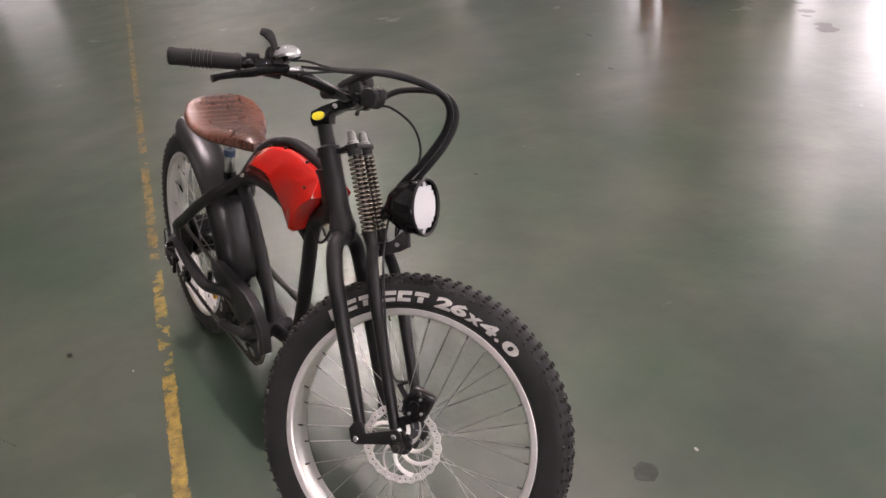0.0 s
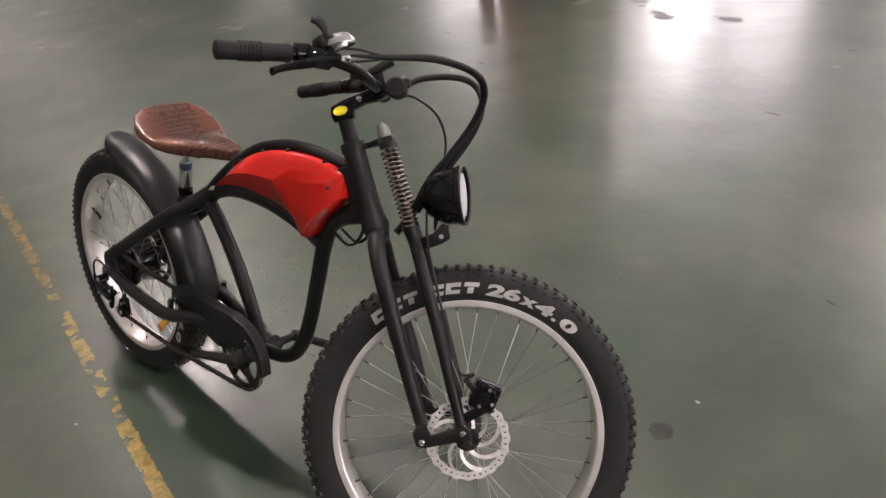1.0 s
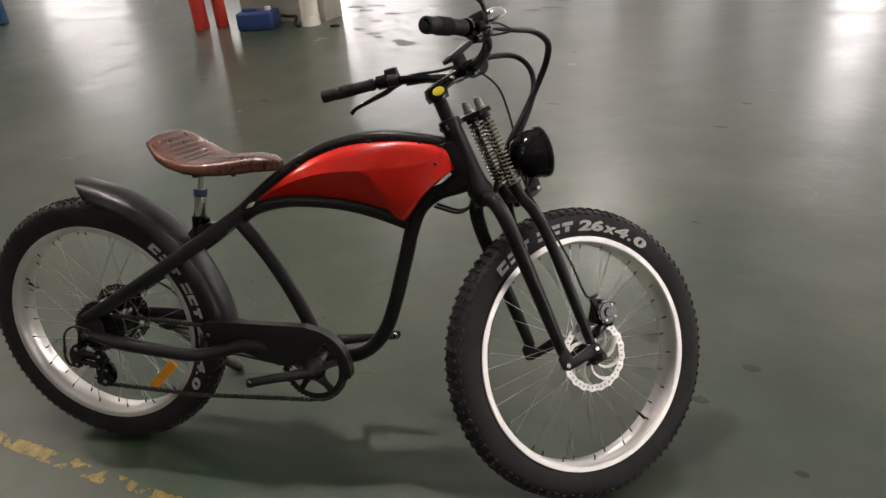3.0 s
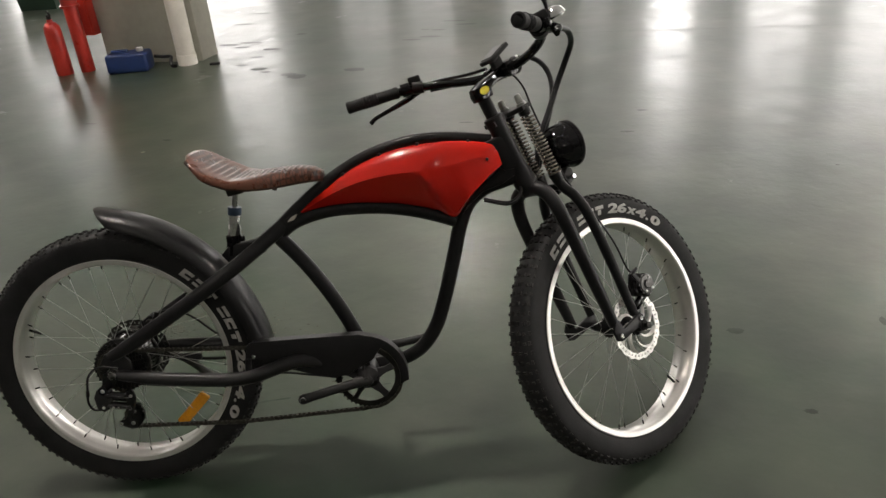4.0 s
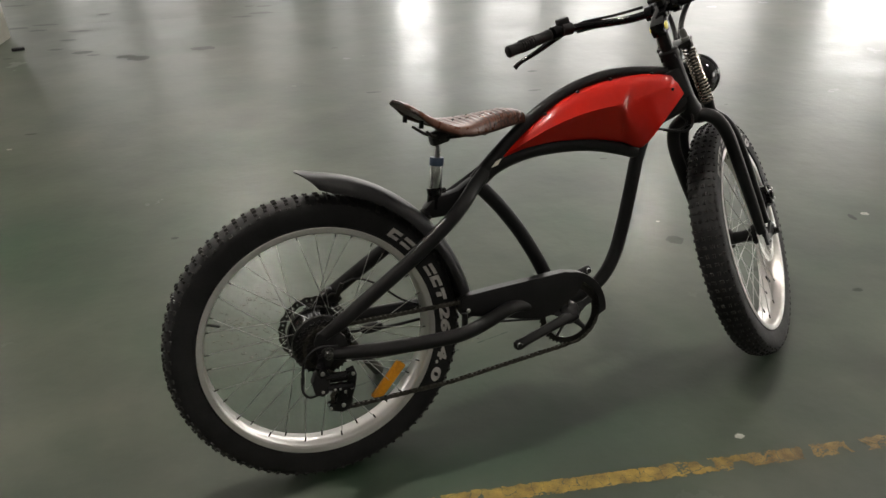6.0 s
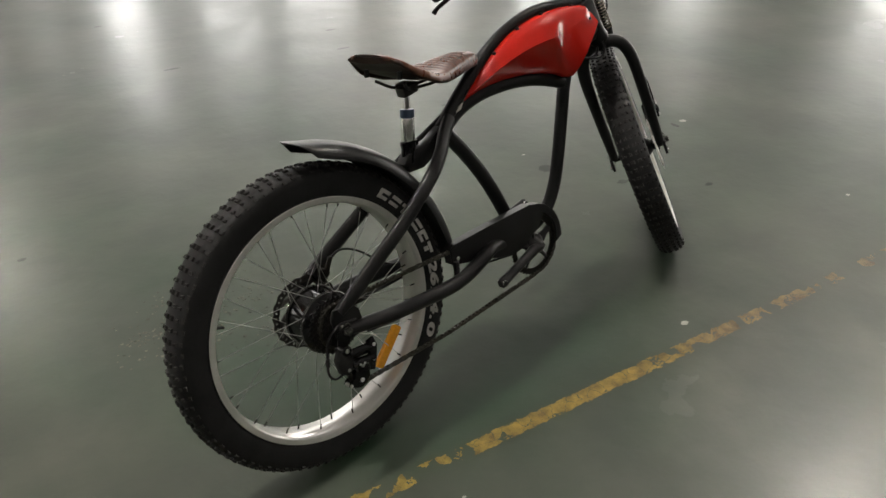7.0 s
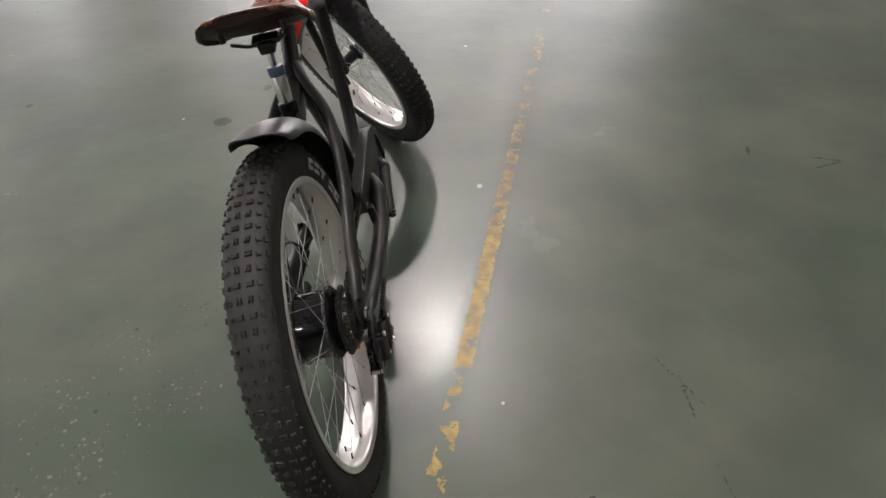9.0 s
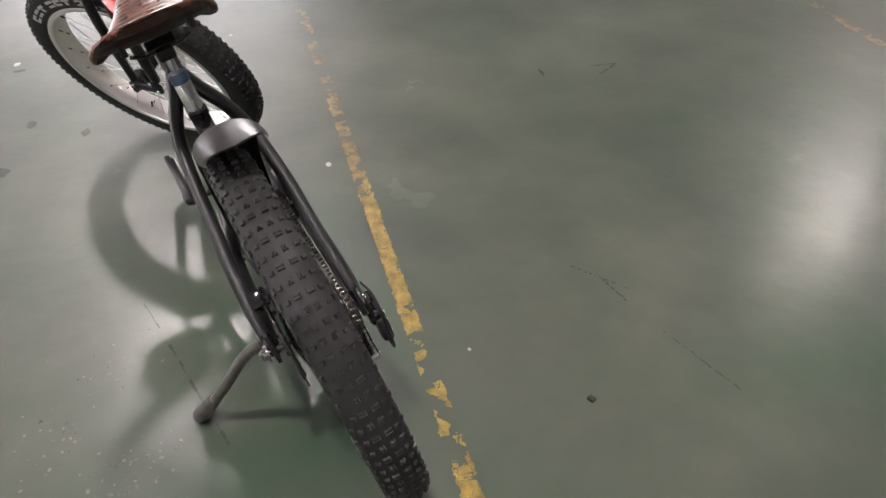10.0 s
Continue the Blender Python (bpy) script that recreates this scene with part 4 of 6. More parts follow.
rear_wheel = wheel("rear_wheel", REAR, 0.066, 0.032, 3, 47.7, 182, "rear wheel with a fat tyre and a hub motor")
front_wheel = wheel("front_wheel", FRONT, 0.027, 0.034, 0, 110.8, 123, "front wheel with a fat tyre, turned to its left")

# front hub
g = Geo()
lathe(g, [(0.009, -0.062), (0.018, -0.06), (0.018, -0.05), (0.031, -0.037), (0.031, -0.032), (0.019, -0.024), (0.017, 0.0), (0.019, 0.024), (0.031, 0.032), (0.031, 0.037), (0.018, 0.05), (0.018, 0.06), (0.009, 0.062)], 32)
part("hub", g, BLACK_PLASTIC, front_wheel)
g = Geo()
rod(g, (0, -0.105, 0), (0, 0.091, 0), 0.006, 12)
for s in (-1, 1):
    lathe(g, [(0.0, s * 0.101), (0.009, s * 0.1), (0.0095, s * 0.09), (0.013, s * 0.089), (0.013, s * 0.086), (0, s * 0.086)], 6, pose(0, -0.007, 0))
part("axle", g, DARK_STEEL, front_wheel)


def brake_rotor(y, parent, steel, r=0.089):
    """A drilled disc with swept arms."""
    g = Geo()
    g.sharp = 30
    n, rows = 120, 3
    t = 0.0009
    inner, outer = r - 0.0165, r
    for k in range(n):
        a0, a1 = 2 * math.pi * k / n, 2 * math.pi * (k + 1) / n
        wav0, wav1 = 0.0016 * math.sin(a0 * 20), 0.0016 * math.sin(a1 * 20)
        drill = k % 3 == 1
        rr = [(inner + 0.6 * wav0, inner + 0.6 * wav1), (r - 0.0115, r - 0.0115), (r - 0.0055, r - 0.0055), (outer + wav0, outer + wav1)]
        for i in range(3):
            if drill and i == 1:
                continue
            lo0, lo1, hi0, hi1 = rr[i][0], rr[i][1], rr[i + 1][0], rr[i + 1][1]
            q = [(lo0 * math.cos(a0), lo0 * math.sin(a0)), (hi0 * math.cos(a0), hi0 * math.sin(a0)), (hi1 * math.cos(a1), hi1 * math.sin(a1)), (lo1 * math.cos(a1), lo1 * math.sin(a1))]
            vs = [(x, y - t, z) for x, z in q] + [(x, y + t, z) for x, z in q]
            g.add(vs, [(0, 1, 2, 3), (7, 6, 5, 4), (0, 4, 5, 1), (2, 6, 7, 3), (1, 5, 6, 2), (3, 7, 4, 0)])
    for k in range(8):
        a = 2 * math.pi * k / 8
        pts = []
        for j in range(9):
            q = j / 8
            rr = 0.022 + (inner - 0.02) * q
            ang = a + 0.95 * q ** 1.3
            pts.append((rr * math.cos(ang), y, rr * math.sin(ang)))
        tube(g, pts, [0.0060, 0.0048, 0.0044, 0.0050, 0.0060], 8, None, 0.25)
    part("brake_rotor", g, steel, parent, "drilled steel brake rotor with swept arms")
    g = Geo()
    lathe(g, [(0.012, y - 0.004), (0.0245, y - 0.004), (0.026, y - 0.002), (0.026, y + 0.003), (0.012, y + 0.003)], 24)
    for k in range(6):
        a = math.pi * k / 3
        disc(g, 0.004, 0.006, 0.001, 10, pose(0.02 * math.cos(a), y - 0.006 if y < 0 else y + 0.006, 0.02 * math.sin(a)))
    part("rotor_carrier", g, BLACK_PLASTIC, parent)


brake_rotor(-0.063, front_wheel, ROTOR)
brake_rotor(0.062, rear_wheel, DARK_ROTOR)

# hub motor and cassette
g = Geo()
lathe(g, [(0.012, -0.052), (0.05, -0.05), (0.062, -0.044), (0.070, -0.038), (0.073, -0.034), (0.073, -0.030), (0.068, -0.028), (0.066, 0.0), (0.068, 0.028), (0.073, 0.030), (0.073, 0.034), (0.066, 0.042), (0.05, 0.05), (0.012, 0.054)], 64)
part("hub_motor", g, BLACK_GLOSS, rear_wheel, "black hub motor")
for k in range(7):
    g = Geo()
    r = 0.0685 - k * 0.0052
    n = 34 - 3 * k
    ol = []
    for i in range(n):
        for q, rr in ((0.0, r - 0.003), (0.3, r - 0.002), (0.45, r + 0.002), (0.6, r + 0.002), (0.75, r - 0.002)):
            a = 2 * math.pi * (i + q) / n
            ol.append((rr * math.cos(a), rr * math.sin(a)))
    plate(g, ol, -0.0555 - k * 0.004, -0.0575 - k * 0.004, None, 0)
    part("sprocket", g, BLACK if k == 0 else DARK_STEEL, rear_wheel)
g = Geo()
rod(g, (0, -0.112, 0), (0, 0.105, 0), 0.0065, 12)
for s in (-1, 1):
    k = Geo()
    lathe(k, [(0.0, s * 0.114), (0.009, s * 0.113), (0.0115, s * 0.110), (0.0115, s * 0.102)], 6)
    lathe(k, [(0.0, s * 0.1025), (0.0165, s * 0.1025), (0.0175, s * 0.100), (0.0175, s * 0.097), (0, s * 0.097)], 20)
    part("axle_nut", k, DUSTY_STEEL, rear_wheel, "dull grey axle nut and washer")
part("axle", g, DARK_STEEL, rear_wheel)
for s in (-1, 1):
    g = Geo()
    lathe(g, [(0.0675, s * 0.0285), (0.0735, s * 0.0295), (0.0745, s * 0.032), (0.0735, s * 0.0345), (0.069, s * 0.0375)], 64)
    part("hub_flange", g, DUSTY_STEEL, rear_wheel)
g = Geo()
box(g, (0.116, 0.012, 0.029), pose(0.1545, -0.012, -0.1560, 0, -45, 0), 0.005, 3)
part("spoke_reflector", g, AMBER, rear_wheel, "orange spoke reflector")

# ---- frame ----
HEAD = pose(1.035, 0, 0.53, 0, -23, 0)
g = Geo()
lathe(g, [(0.019, -0.152), (0.030, -0.150), (0.031, -0.140), (0.0265, -0.128), (0.0235, -0.10), (0.0235, 0.012), (0.026, 0.02), (0.026, 0.036), (0.019, 0.04)], 32, HEAD @ pose(0, 0, 0, 90))
frame_part = part("frame", g, BLACK, bike, "satin black curved cruiser frame")


def frame_tube(name, pts, r, steps=8, m=None, seg=18, narrow=1.0):
    """A frame tube; narrow squeezes its section sideways into an upright oval."""
    g = Geo()
    tube(g, spline(pts, steps), r, seg, m)
    for k in range(0, len(g.v), seg):
        mid = sum(v.y for v in g.v[k:k + seg]) / seg
        for v in g.v[k:k + seg]:
            v.y = mid + (v.y - mid) * narrow
    return part(name, g, BLACK, frame_part)


frame_tube("top_tube", [(1.012, 0, 0.5085), (0.955, 0, 0.5175), (0.880, 0, 0.5245), (0.806, 0, 0.5215), (0.715, 0, 0.5000), (0.640, 0, 0.4655), (0.575, 0, 0.4225), (0.510, 0, 0.3720), (0.445, 0, 0.3160)], [0.0150, 0.0150, 0.0150, 0.0150, 0.0150, 0.0155, 0.0170, 0.0180, 0.0185])
frame_tube("arched_tube", [(0.462, 0, 0.318), (0.500, 0, 0.341), (0.555, 0, 0.358), (0.620, 0, 0.366), (0.715, 0, 0.363), (0.795, 0, 0.350), (0.860, 0, 0.331), (0.912, 0, 0.312)], 0.0182)
frame_tube("down_tube", [(1.078, 0, 0.418), (1.035, 0, 0.405), (0.985, 0, 0.388), (0.943, 0, 0.352), (0.918, 0, 0.295), (0.903, 0, 0.240), (0.886, 0, 0.180), (0.862, 0, 0.100), (0.835, 0, 0.030), (0.795, 0, -0.024), (0.740, 0, -0.055), (0.660, 0, -0.068)], 0.0185)
frame_tube("seat_tube", [(0.452, 0, 0.305), (0.504, 0, 0.240), (0.556, 0, 0.160), (0.598, 0, 0.078), (0.628, 0, 0.005), (0.648, 0, -0.06)], 0.0190)
for s in (-1, 1):
    frame_tube("seat_stay", [(0.470, s * 0.006, 0.335), (0.425, s * 0.027 - 0.001, 0.304), (0.385, s * 0.050 - 0.003, 0.276), (0.325, s * 0.069 - 0.005, 0.237), (0.221, s * 0.081 - 0.005, 0.172), (0.110, s * 0.087, 0.106), (0.045, s * 0.090, 0.068), (-0.005, s * 0.090, 0.042)], [0.019, 0.0185, 0.0185, 0.0185, 0.0185, 0.0185, 0.018, 0.014], narrow=0.7)
    if s < 0:
        stay = [(-0.004, -0.090, -0.004), (0.060, -0.095, -0.014), (0.150, -0.099, -0.026), (0.290, -0.101, -0.037), (0.355, -0.100, -0.034), (0.410, -0.098, -0.020), (0.455, -0.092, -0.008), (0.500, -0.075, -0.010), (0.560, -0.055, -0.035), (0.640, -0.035, -0.066)]
    else:
        stay = [(-0.004, 0.090, -0.004), (0.060, 0.089, -0.006), (0.150, 0.087, -0.006), (0.290, 0.080, -0.012), (0.360, 0.070, -0.018), (0.430, 0.058, -0.026), (0.520, 0.048, -0.045), (0.640, 0.035, -0.066)]
    frame_tube("chain_stay", stay, [0.014, 0.017, 0.018, 0.018, 0.018, 0.0175, 0.017, 0.017])
    g = Geo()
    plate(g, [(-0.030, 0.030), (-0.018, 0.052), (0.02, 0.058), (0.045, 0.03), (0.05, -0.012), (0.03, -0.03), (0.0, -0.03), (-0.025, -0.018)], s * 0.085, s * 0.093, None, 0.0015)
    part("dropout", g, BLACK, frame_part)
    g = Geo()
    rod(g, (0.345, s * 0.088, -0.030), (0.350, s * 0.086, 0.010), 0.008, 10)
    part("stay_boss", g, BLACK, frame_part)
# gusset between tank, head tube and down tube
g = Geo()
plate(g, [(0.914, 0.312), (0.957, 0.374), (1.002, 0.417), (1.036, 0.446), (1.064, 0.452), (1.072, 0.424), (1.035, 0.400), (0.985, 0.384), (0.945, 0.350)], -0.021, 0.021, None, 0.005)
part("head_gusset", g, BLACK, frame_part)
g = Geo()
plate(g, [(0.990, 0.505), (1.040, 0.522), (1.082, 0.440), (1.040, 0.432), (1.010, 0.455)], -0.024, 0.024, None, 0.006)
part("tank_mount", g, BLACK, frame_part)
# gusset behind the seat post and its socket
g = Geo()
plate(g, [(0.300, 0.272), (0.330, 0.302), (0.352, 0.298), (0.392, 0.305), (0.440, 0.330), (0.455, 0.318), (0.415, 0.270), (0.36, 0.245), (0.318, 0.246)], -0.017, 0.017, None, 0.006)
part("seat_gusset", g, BLACK, frame_part)
g = Geo()
tube(g, [(0.327, 0, 0.268), (0.337, 0, 0.316)], 0.0175, 20)
lathe(g, [(0.017, -0.009), (0.0195, -0.007), (0.0195, 0.007), (0.017, 0.009)], 20, pose(0.3355, 0, 0.311, 90, 0, 0))
box(g, (0.016, 0.012, 0.014), pose(0.356, 0, 0.308), 0.003)
part("seat_clamp", g, BLACK_GLOSS, frame_part)
g = Geo()
lathe(g, [(0.015, -0.052), (0.024, -0.05), (0.024, 0.05), (0.015, 0.052)], 28, pose(0.650, 0, -0.068))
part("bottom_bracket", g, BLACK, frame_part)
g = Geo()
for k in range(2):
    y = -0.012 + 0.024 * k
    tube(g, spline([(1.075, y, 0.415), (1.075, y - 0.02, 0.372), (1.045, y - 0.026, 0.352), (0.985, y - 0.012, 0.362)], 8), 0.0035, 8)
part("brake_hose", g, CABLE, frame_part)

# ---- red tank ----
TOP = [(0.505, 0.3625), (0.556, 0.398), (0.602, 0.430), (0.645, 0.458), (0.688, 0.480), (0.745, 0.500), (0.800, 0.511), (0.855, 0.516), (0.910, 0.517), (0.965, 0.512), (1.012, 0.502), (1.022, 0.488)]
MID = [(0.506, 0.361), (0.556, 0.387), (0.604, 0.411), (0.650, 0.430), (0.700, 0.444), (0.748, 0.452), (0.788, 0.4555), (0.820, 0.4555), (0.850, 0.4530), (0.918, 0.4650), (0.980, 0.4765), (1.026, 0.4820)]
LOW = [(0.508, 0.3585), (0.565, 0.374), (0.612, 0.379), (0.660, 0.380), (0.710, 0.377), (0.765, 0.371), (0.815, 0.361), (0.865, 0.347), (0.910, 0.331), (0.955, 0.382), (1.000, 0.425), (1.034, 0.452)]
BULGE = [0.010, 0.028, 0.043, 0.055, 0.062, 0.067, 0.070, 0.071, 0.069, 0.063, 0.053, 0.040]
EDGE = [0.008, 0.016, 0.022, 0.026, 0.028, 0.029, 0.030, 0.030, 0.030, 0.030, 0.028, 0.025]


FOOT = [0.008, 0.013, 0.015, 0.016, 0.016, 0.016, 0.017, 0.022, 0.050, 0.058, 0.051, 0.040]


def tank_side(s):
    """One half of the tank: an upper and a lower flank that meet in a ridge."""
    g = Geo()
    g.sharp = 48
    up = lambda a: [Vector((x, 0, z)) for x, z in spline2(a)]
    top, mid, low = up(TOP), up(MID), up(LOW)
    n = len(top)
    b = np.interp(np.linspace(0, 11, n), range(12), BULGE)
    e = np.interp(np.linspace(0, 11, n), range(12), EDGE)
    f = np.interp(np.linspace(0, 11, n), range(12), FOOT)
    rows = []
    for i in range(n):
        t, m, l = top[i], mid[i], low[i]
        col = [(t, 0.0), (t, e[i] * 0.5), (t.lerp(m, 0.015), e[i] * 0.82), (t.lerp(m, 0.08), e[i])]
        for q in (0.3, 0.55, 0.8, 0.92):
            col.append((t.lerp(m, q), e[i] + (b[i] - e[i]) * (q ** 0.85)))
        col.append((m, b[i]))
        for q in (0.09, 0.25, 0.5, 0.75, 0.93):
            col.append((m.lerp(l, q), b[i] + (f[i] - b[i]) * (q ** 1.1)))
        col += [(l, f[i] * 0.85), (l, 0.0)]
        full = min(1.0, max(0.0, (i / (n - 1) * 11 - 7.6) / 1.2))
        high, crest = (t - l).length, f[i] + 0.011
        for j in range(4, len(col) - 2):
            p, y = col[j]
            q = (t - p).length / high
            col[j] = (p, y + full * (e[i] + (crest - e[i]) * q ** 0.8 - y))
        rows.append([(p.x, s * y, p.z) for p, y in col])
    k = len(rows[0])
    g.add([p for r in rows for p in r], [(i * k + j, i * k + j + 1, (i + 1) * k + j + 1, (i + 1) * k + j) for i in range(n - 1) for j in range(k - 1)])
    g.add(rows[0], [tuple(range(k))])
    g.add(rows[-1], [tuple(range(k))])
    return g


def spline2(pts, steps=5):
    return [(q.x, q.z) for q in spline([(x, 0, z) for x, z in pts], steps)]


both = tank_side(-1)
other = tank_side(1)
both.add(other.v, other.f)
tank = part("tank", both, RED, bike, "glossy red faceted battery tank")
for s in (-1, 1):
    g = Geo()
    disc(g, 0.004, 0.004, 0.001, 12, pose(0.998, s * 0.050, 0.470))
    part("tank_screw", g, DARK_STEEL, tank)
    for x, z in ((0.640, 0.451), (0.735, 0.492), (0.830, 0.511), (0.955, 0.508)):
        g = Geo()
        box(g, (0.008, 0.010, 0.010), pose(x, s * 0.0205, z + 0.004, 0, -25 if x < 0.8 else 0, 0), 0.002)
        part("tank_clip", g, BLACK, tank)
    # Pale plate added in place of the bright see-through gap behind the tank.
    g = Geo()
    plate(g, [(0.484, 0.346), (0.497, 0.359), (0.512, 0.364), (0.502, 0.350)], s * 0.0150, s * 0.0205, None, 0.001)
    part("tank_gap_patch", g, PVC, tank)

# ---- saddle and post ----
SX = [0.268, 0.277, 0.290, 0.310, 0.340, 0.375, 0.415, 0.455, 0.495, 0.530, 0.564, 0.588]
SW = [0.056, 0.083, 0.102, 0.115, 0.118, 0.109, 0.092, 0.072, 0.055, 0.044, 0.034, 0.013]
SZ = [0.540, 0.538, 0.529, 0.513, 0.498, 0.484, 0.479, 0.479, 0.482, 0.484, 0.479, 0.467]
SE = [0.533, 0.528, 0.518, 0.502, 0.488, 0.473, 0.464, 0.461, 0.462, 0.465, 0.466, 0.464]


def saddle_top(below=False):
    g = Geo()
    g.sharp = 60
    nx, ny = 150, 24
    xs = np.interp(np.linspace(0, 11, nx), range(12), SX)
    rows = []
    for i, x in enumerate(xs):
        w, z, e = (float(np.interp(x, SX, a)) for a in (SW, SZ, SE))
        if below:
            back = min(1.0, max(0.0, (0.322 - x) / 0.05))
            w, z, e = w + (0.110 - w) * 0.6 * back, z - 0.004 * back, e - 0.004 * back
        row = []
        for j in range(ny):
            q = -1 + 2 * j / (ny - 1)
            drop = abs(q) ** 2.6
            dish = -0.010 * math.exp(-((x - 0.37) / 0.05) ** 2) * math.cos(q * 1.5)
            zz = z + (e - z) * drop + dish
            if not below:
                zz += 0.0016 * math.sin(x * 2 * math.pi / 0.0145) * math.exp(-(q / 0.42) ** 4) * min(1, max(0, (x - 0.285) / 0.03)) * min(1, max(0, (0.57 - x) / 0.03))
            if abs(q) > 0.88:
                zz -= (abs(q) - 0.88) / 0.12 * 0.012 * min(1, max(0.1, (x - 0.27) / 0.05))
            row.append((x, w * math.sin(q * 1.5) / math.sin(1.5), zz))
        rows.append(row)
    vs = [p for r in rows for p in r]
    g.add(vs, [(i * ny + j, i * ny + j + 1, (i + 1) * ny + j + 1, (i + 1) * ny + j) for i in range(nx - 1) for j in range(ny - 1)])
    if not below:
        low = [(x, y * 0.99, z - 0.0035) for x, y, z in vs]
    else:
        g.v, g.f = [], []
        vs = [(x + 0.006 * max(0, (0.33 - x) / 0.07), y * 0.992, z - 0.0037) for x, y, z in vs]
        g.add(vs, [(i * ny + j, i * ny + j + 1, (i + 1) * ny + j + 1, (i + 1) * ny + j) for i in range(nx - 1) for j in range(ny - 1)])
        low = [(x + 0.002 * max(0, (0.33 - x) / 0.07), y * 0.95, z - 0.005 - 0.010 * (1 - abs(-1 + 2 * (n % ny) / (ny - 1)) ** 2)) for n, (x, y, z) in enumerate(vs)]
    g.add(low, [(i * ny + j, (i + 1) * ny + j, (i + 1) * ny + j + 1, i * ny + j + 1) for i in range(nx - 1) for j in range(ny - 1)])
    off = nx * ny
    loop = [j for j in range(ny)] + [i * ny + ny - 1 for i in range(1, nx)] + [(nx - 1) * ny + j for j in range(ny - 2, -1, -1)] + [i * ny for i in range(nx - 2, 0, -1)]
    for a, b in zip(loop, loop[1:] + loop[:1]):
        g.f.append((a, b, b + off, a + off))
    return g


def leather_croc():
    m = material("crocodile_leather", (0.10, 0.04, 0.023), 0.29, rough_vary=0.08, scale=18, spec=0.45)
    nt = m.node_tree
    b = nt.nodes["Principled BSDF"]
    tc = nt.nodes.new("ShaderNodeTexCoord")
    vo = nt.nodes.new("ShaderNodeTexVoronoi")
    vo.feature = "DISTANCE_TO_EDGE"
    vo.inputs["Scale"].default_value = 78
    squash = nt.nodes.new("ShaderNodeMapping")
    squash.inputs["Scale"].default_value = (1.5, 0.85, 0.6)
    nt.links.new(tc.outputs["Object"], squash.inputs["Vector"])
    nt.links.new(squash.outputs["Vector"], vo.inputs["Vector"])
    ramp = nt.nodes.new("ShaderNodeValToRGB")
    ramp.color_ramp.elements[0].position, ramp.color_ramp.elements[1].position = 0.0, 0.11
    ramp.color_ramp.elements[0].color, ramp.color_ramp.elements[1].color = (0.018, 0.007, 0.005, 1), (0.125, 0.046, 0.027, 1)
    bands = nt.nodes.new("ShaderNodeTexWave")
    bands.wave_type, bands.bands_direction = "BANDS", "X"
    bands.inputs["Scale"].default_value, bands.inputs["Distortion"].default_value, bands.inputs["Detail"].default_value = 18.0, 0.9, 2.0
    nt.links.new(tc.outputs["Object"], bands.inputs["Vector"])
    least = nt.nodes.new("ShaderNodeMath")
    least.operation = "MULTIPLY"
    soft = nt.nodes.new("ShaderNodeMapRange")
    soft.inputs["From Min"].default_value, soft.inputs["From Max"].default_value = 0.05, 0.6
    soft.inputs["To Min"].default_value, soft.inputs["To Max"].default_value = 0.4, 1.0
    nt.links.new(bands.outputs["Fac"], soft.inputs["Value"])
    nt.links.new(vo.outputs["Distance"], least.inputs[0])
    nt.links.new(soft.outputs["Result"], least.inputs[1])
    xyz, middle, plain = nt.nodes.new("ShaderNodeSeparateXYZ"), nt.nodes.new("ShaderNodeMath"), nt.nodes.new("ShaderNodeMapRange")
    middle.operation = "ABSOLUTE"
    plain.interpolation_type = "SMOOTHSTEP"
    plain.inputs["From Min"].default_value, plain.inputs["From Max"].default_value = 0.055, 0.11
    plain.inputs["To Min"].default_value, plain.inputs["To Max"].default_value = 0.0, 0.16
    nt.links.new(tc.outputs["Object"], xyz.inputs[0])
    nt.links.new(xyz.outputs["Y"], middle.inputs[0])
    nt.links.new(middle.outputs[0], plain.inputs["Value"])
    spread = nt.nodes.new("ShaderNodeMath")
    spread.operation = "ADD"
    nt.links.new(least.outputs[0], spread.inputs[0])
    nt.links.new(plain.outputs["Result"], spread.inputs[1])
    nt.links.new(spread.outputs[0], ramp.inputs["Fac"])
    big = nt.nodes.new("ShaderNodeTexNoise")
    big.inputs["Scale"].default_value, big.inputs["Detail"].default_value = 14, 4
    nt.links.new(tc.outputs["Object"], big.inputs["Vector"])
    mx = nt.nodes.new("ShaderNodeMix")
    mx.data_type, mx.blend_type = "RGBA", "MULTIPLY"
    mx.inputs["Factor"].default_value = 0.5
    r2 = nt.nodes.new("ShaderNodeValToRGB")
    r2.color_ramp.elements[0].position, r2.color_ramp.elements[1].position = 0.38, 0.66
    r2.color_ramp.elements[0].color, r2.color_ramp.elements[1].color = (0.55, 0.5, 0.5, 1), (1, 1, 1, 1)
    nt.links.new(big.outputs["Fac"], r2.inputs["Fac"])
    nt.links.new(ramp.outputs["Color"], mx.inputs["A"])
    nt.links.new(r2.outputs["Color"], mx.inputs["B"])
    scutes, dusk, flank, both_of = nt.nodes.new("ShaderNodeTexWave"), nt.nodes.new("ShaderNodeMapRange"), nt.nodes.new("ShaderNodeMapRange"), nt.nodes.new("ShaderNodeMath")
    scutes.wave_type, scutes.bands_direction = "BANDS", "X"
    scutes.inputs["Scale"].default_value, scutes.inputs["Distortion"].default_value, scutes.inputs["Detail Scale"].default_value = 0.31416 / 0.0145, 1.2, 2.0
    nt.links.new(tc.outputs["Object"], scutes.inputs["Vector"])
    dusk.inputs["From Min"].default_value, dusk.inputs["From Max"].default_value = 0.35, 0.62
    nt.links.new(scutes.outputs["Fac"], dusk.inputs["Value"])
    flank.interpolation_type = "SMOOTHSTEP"
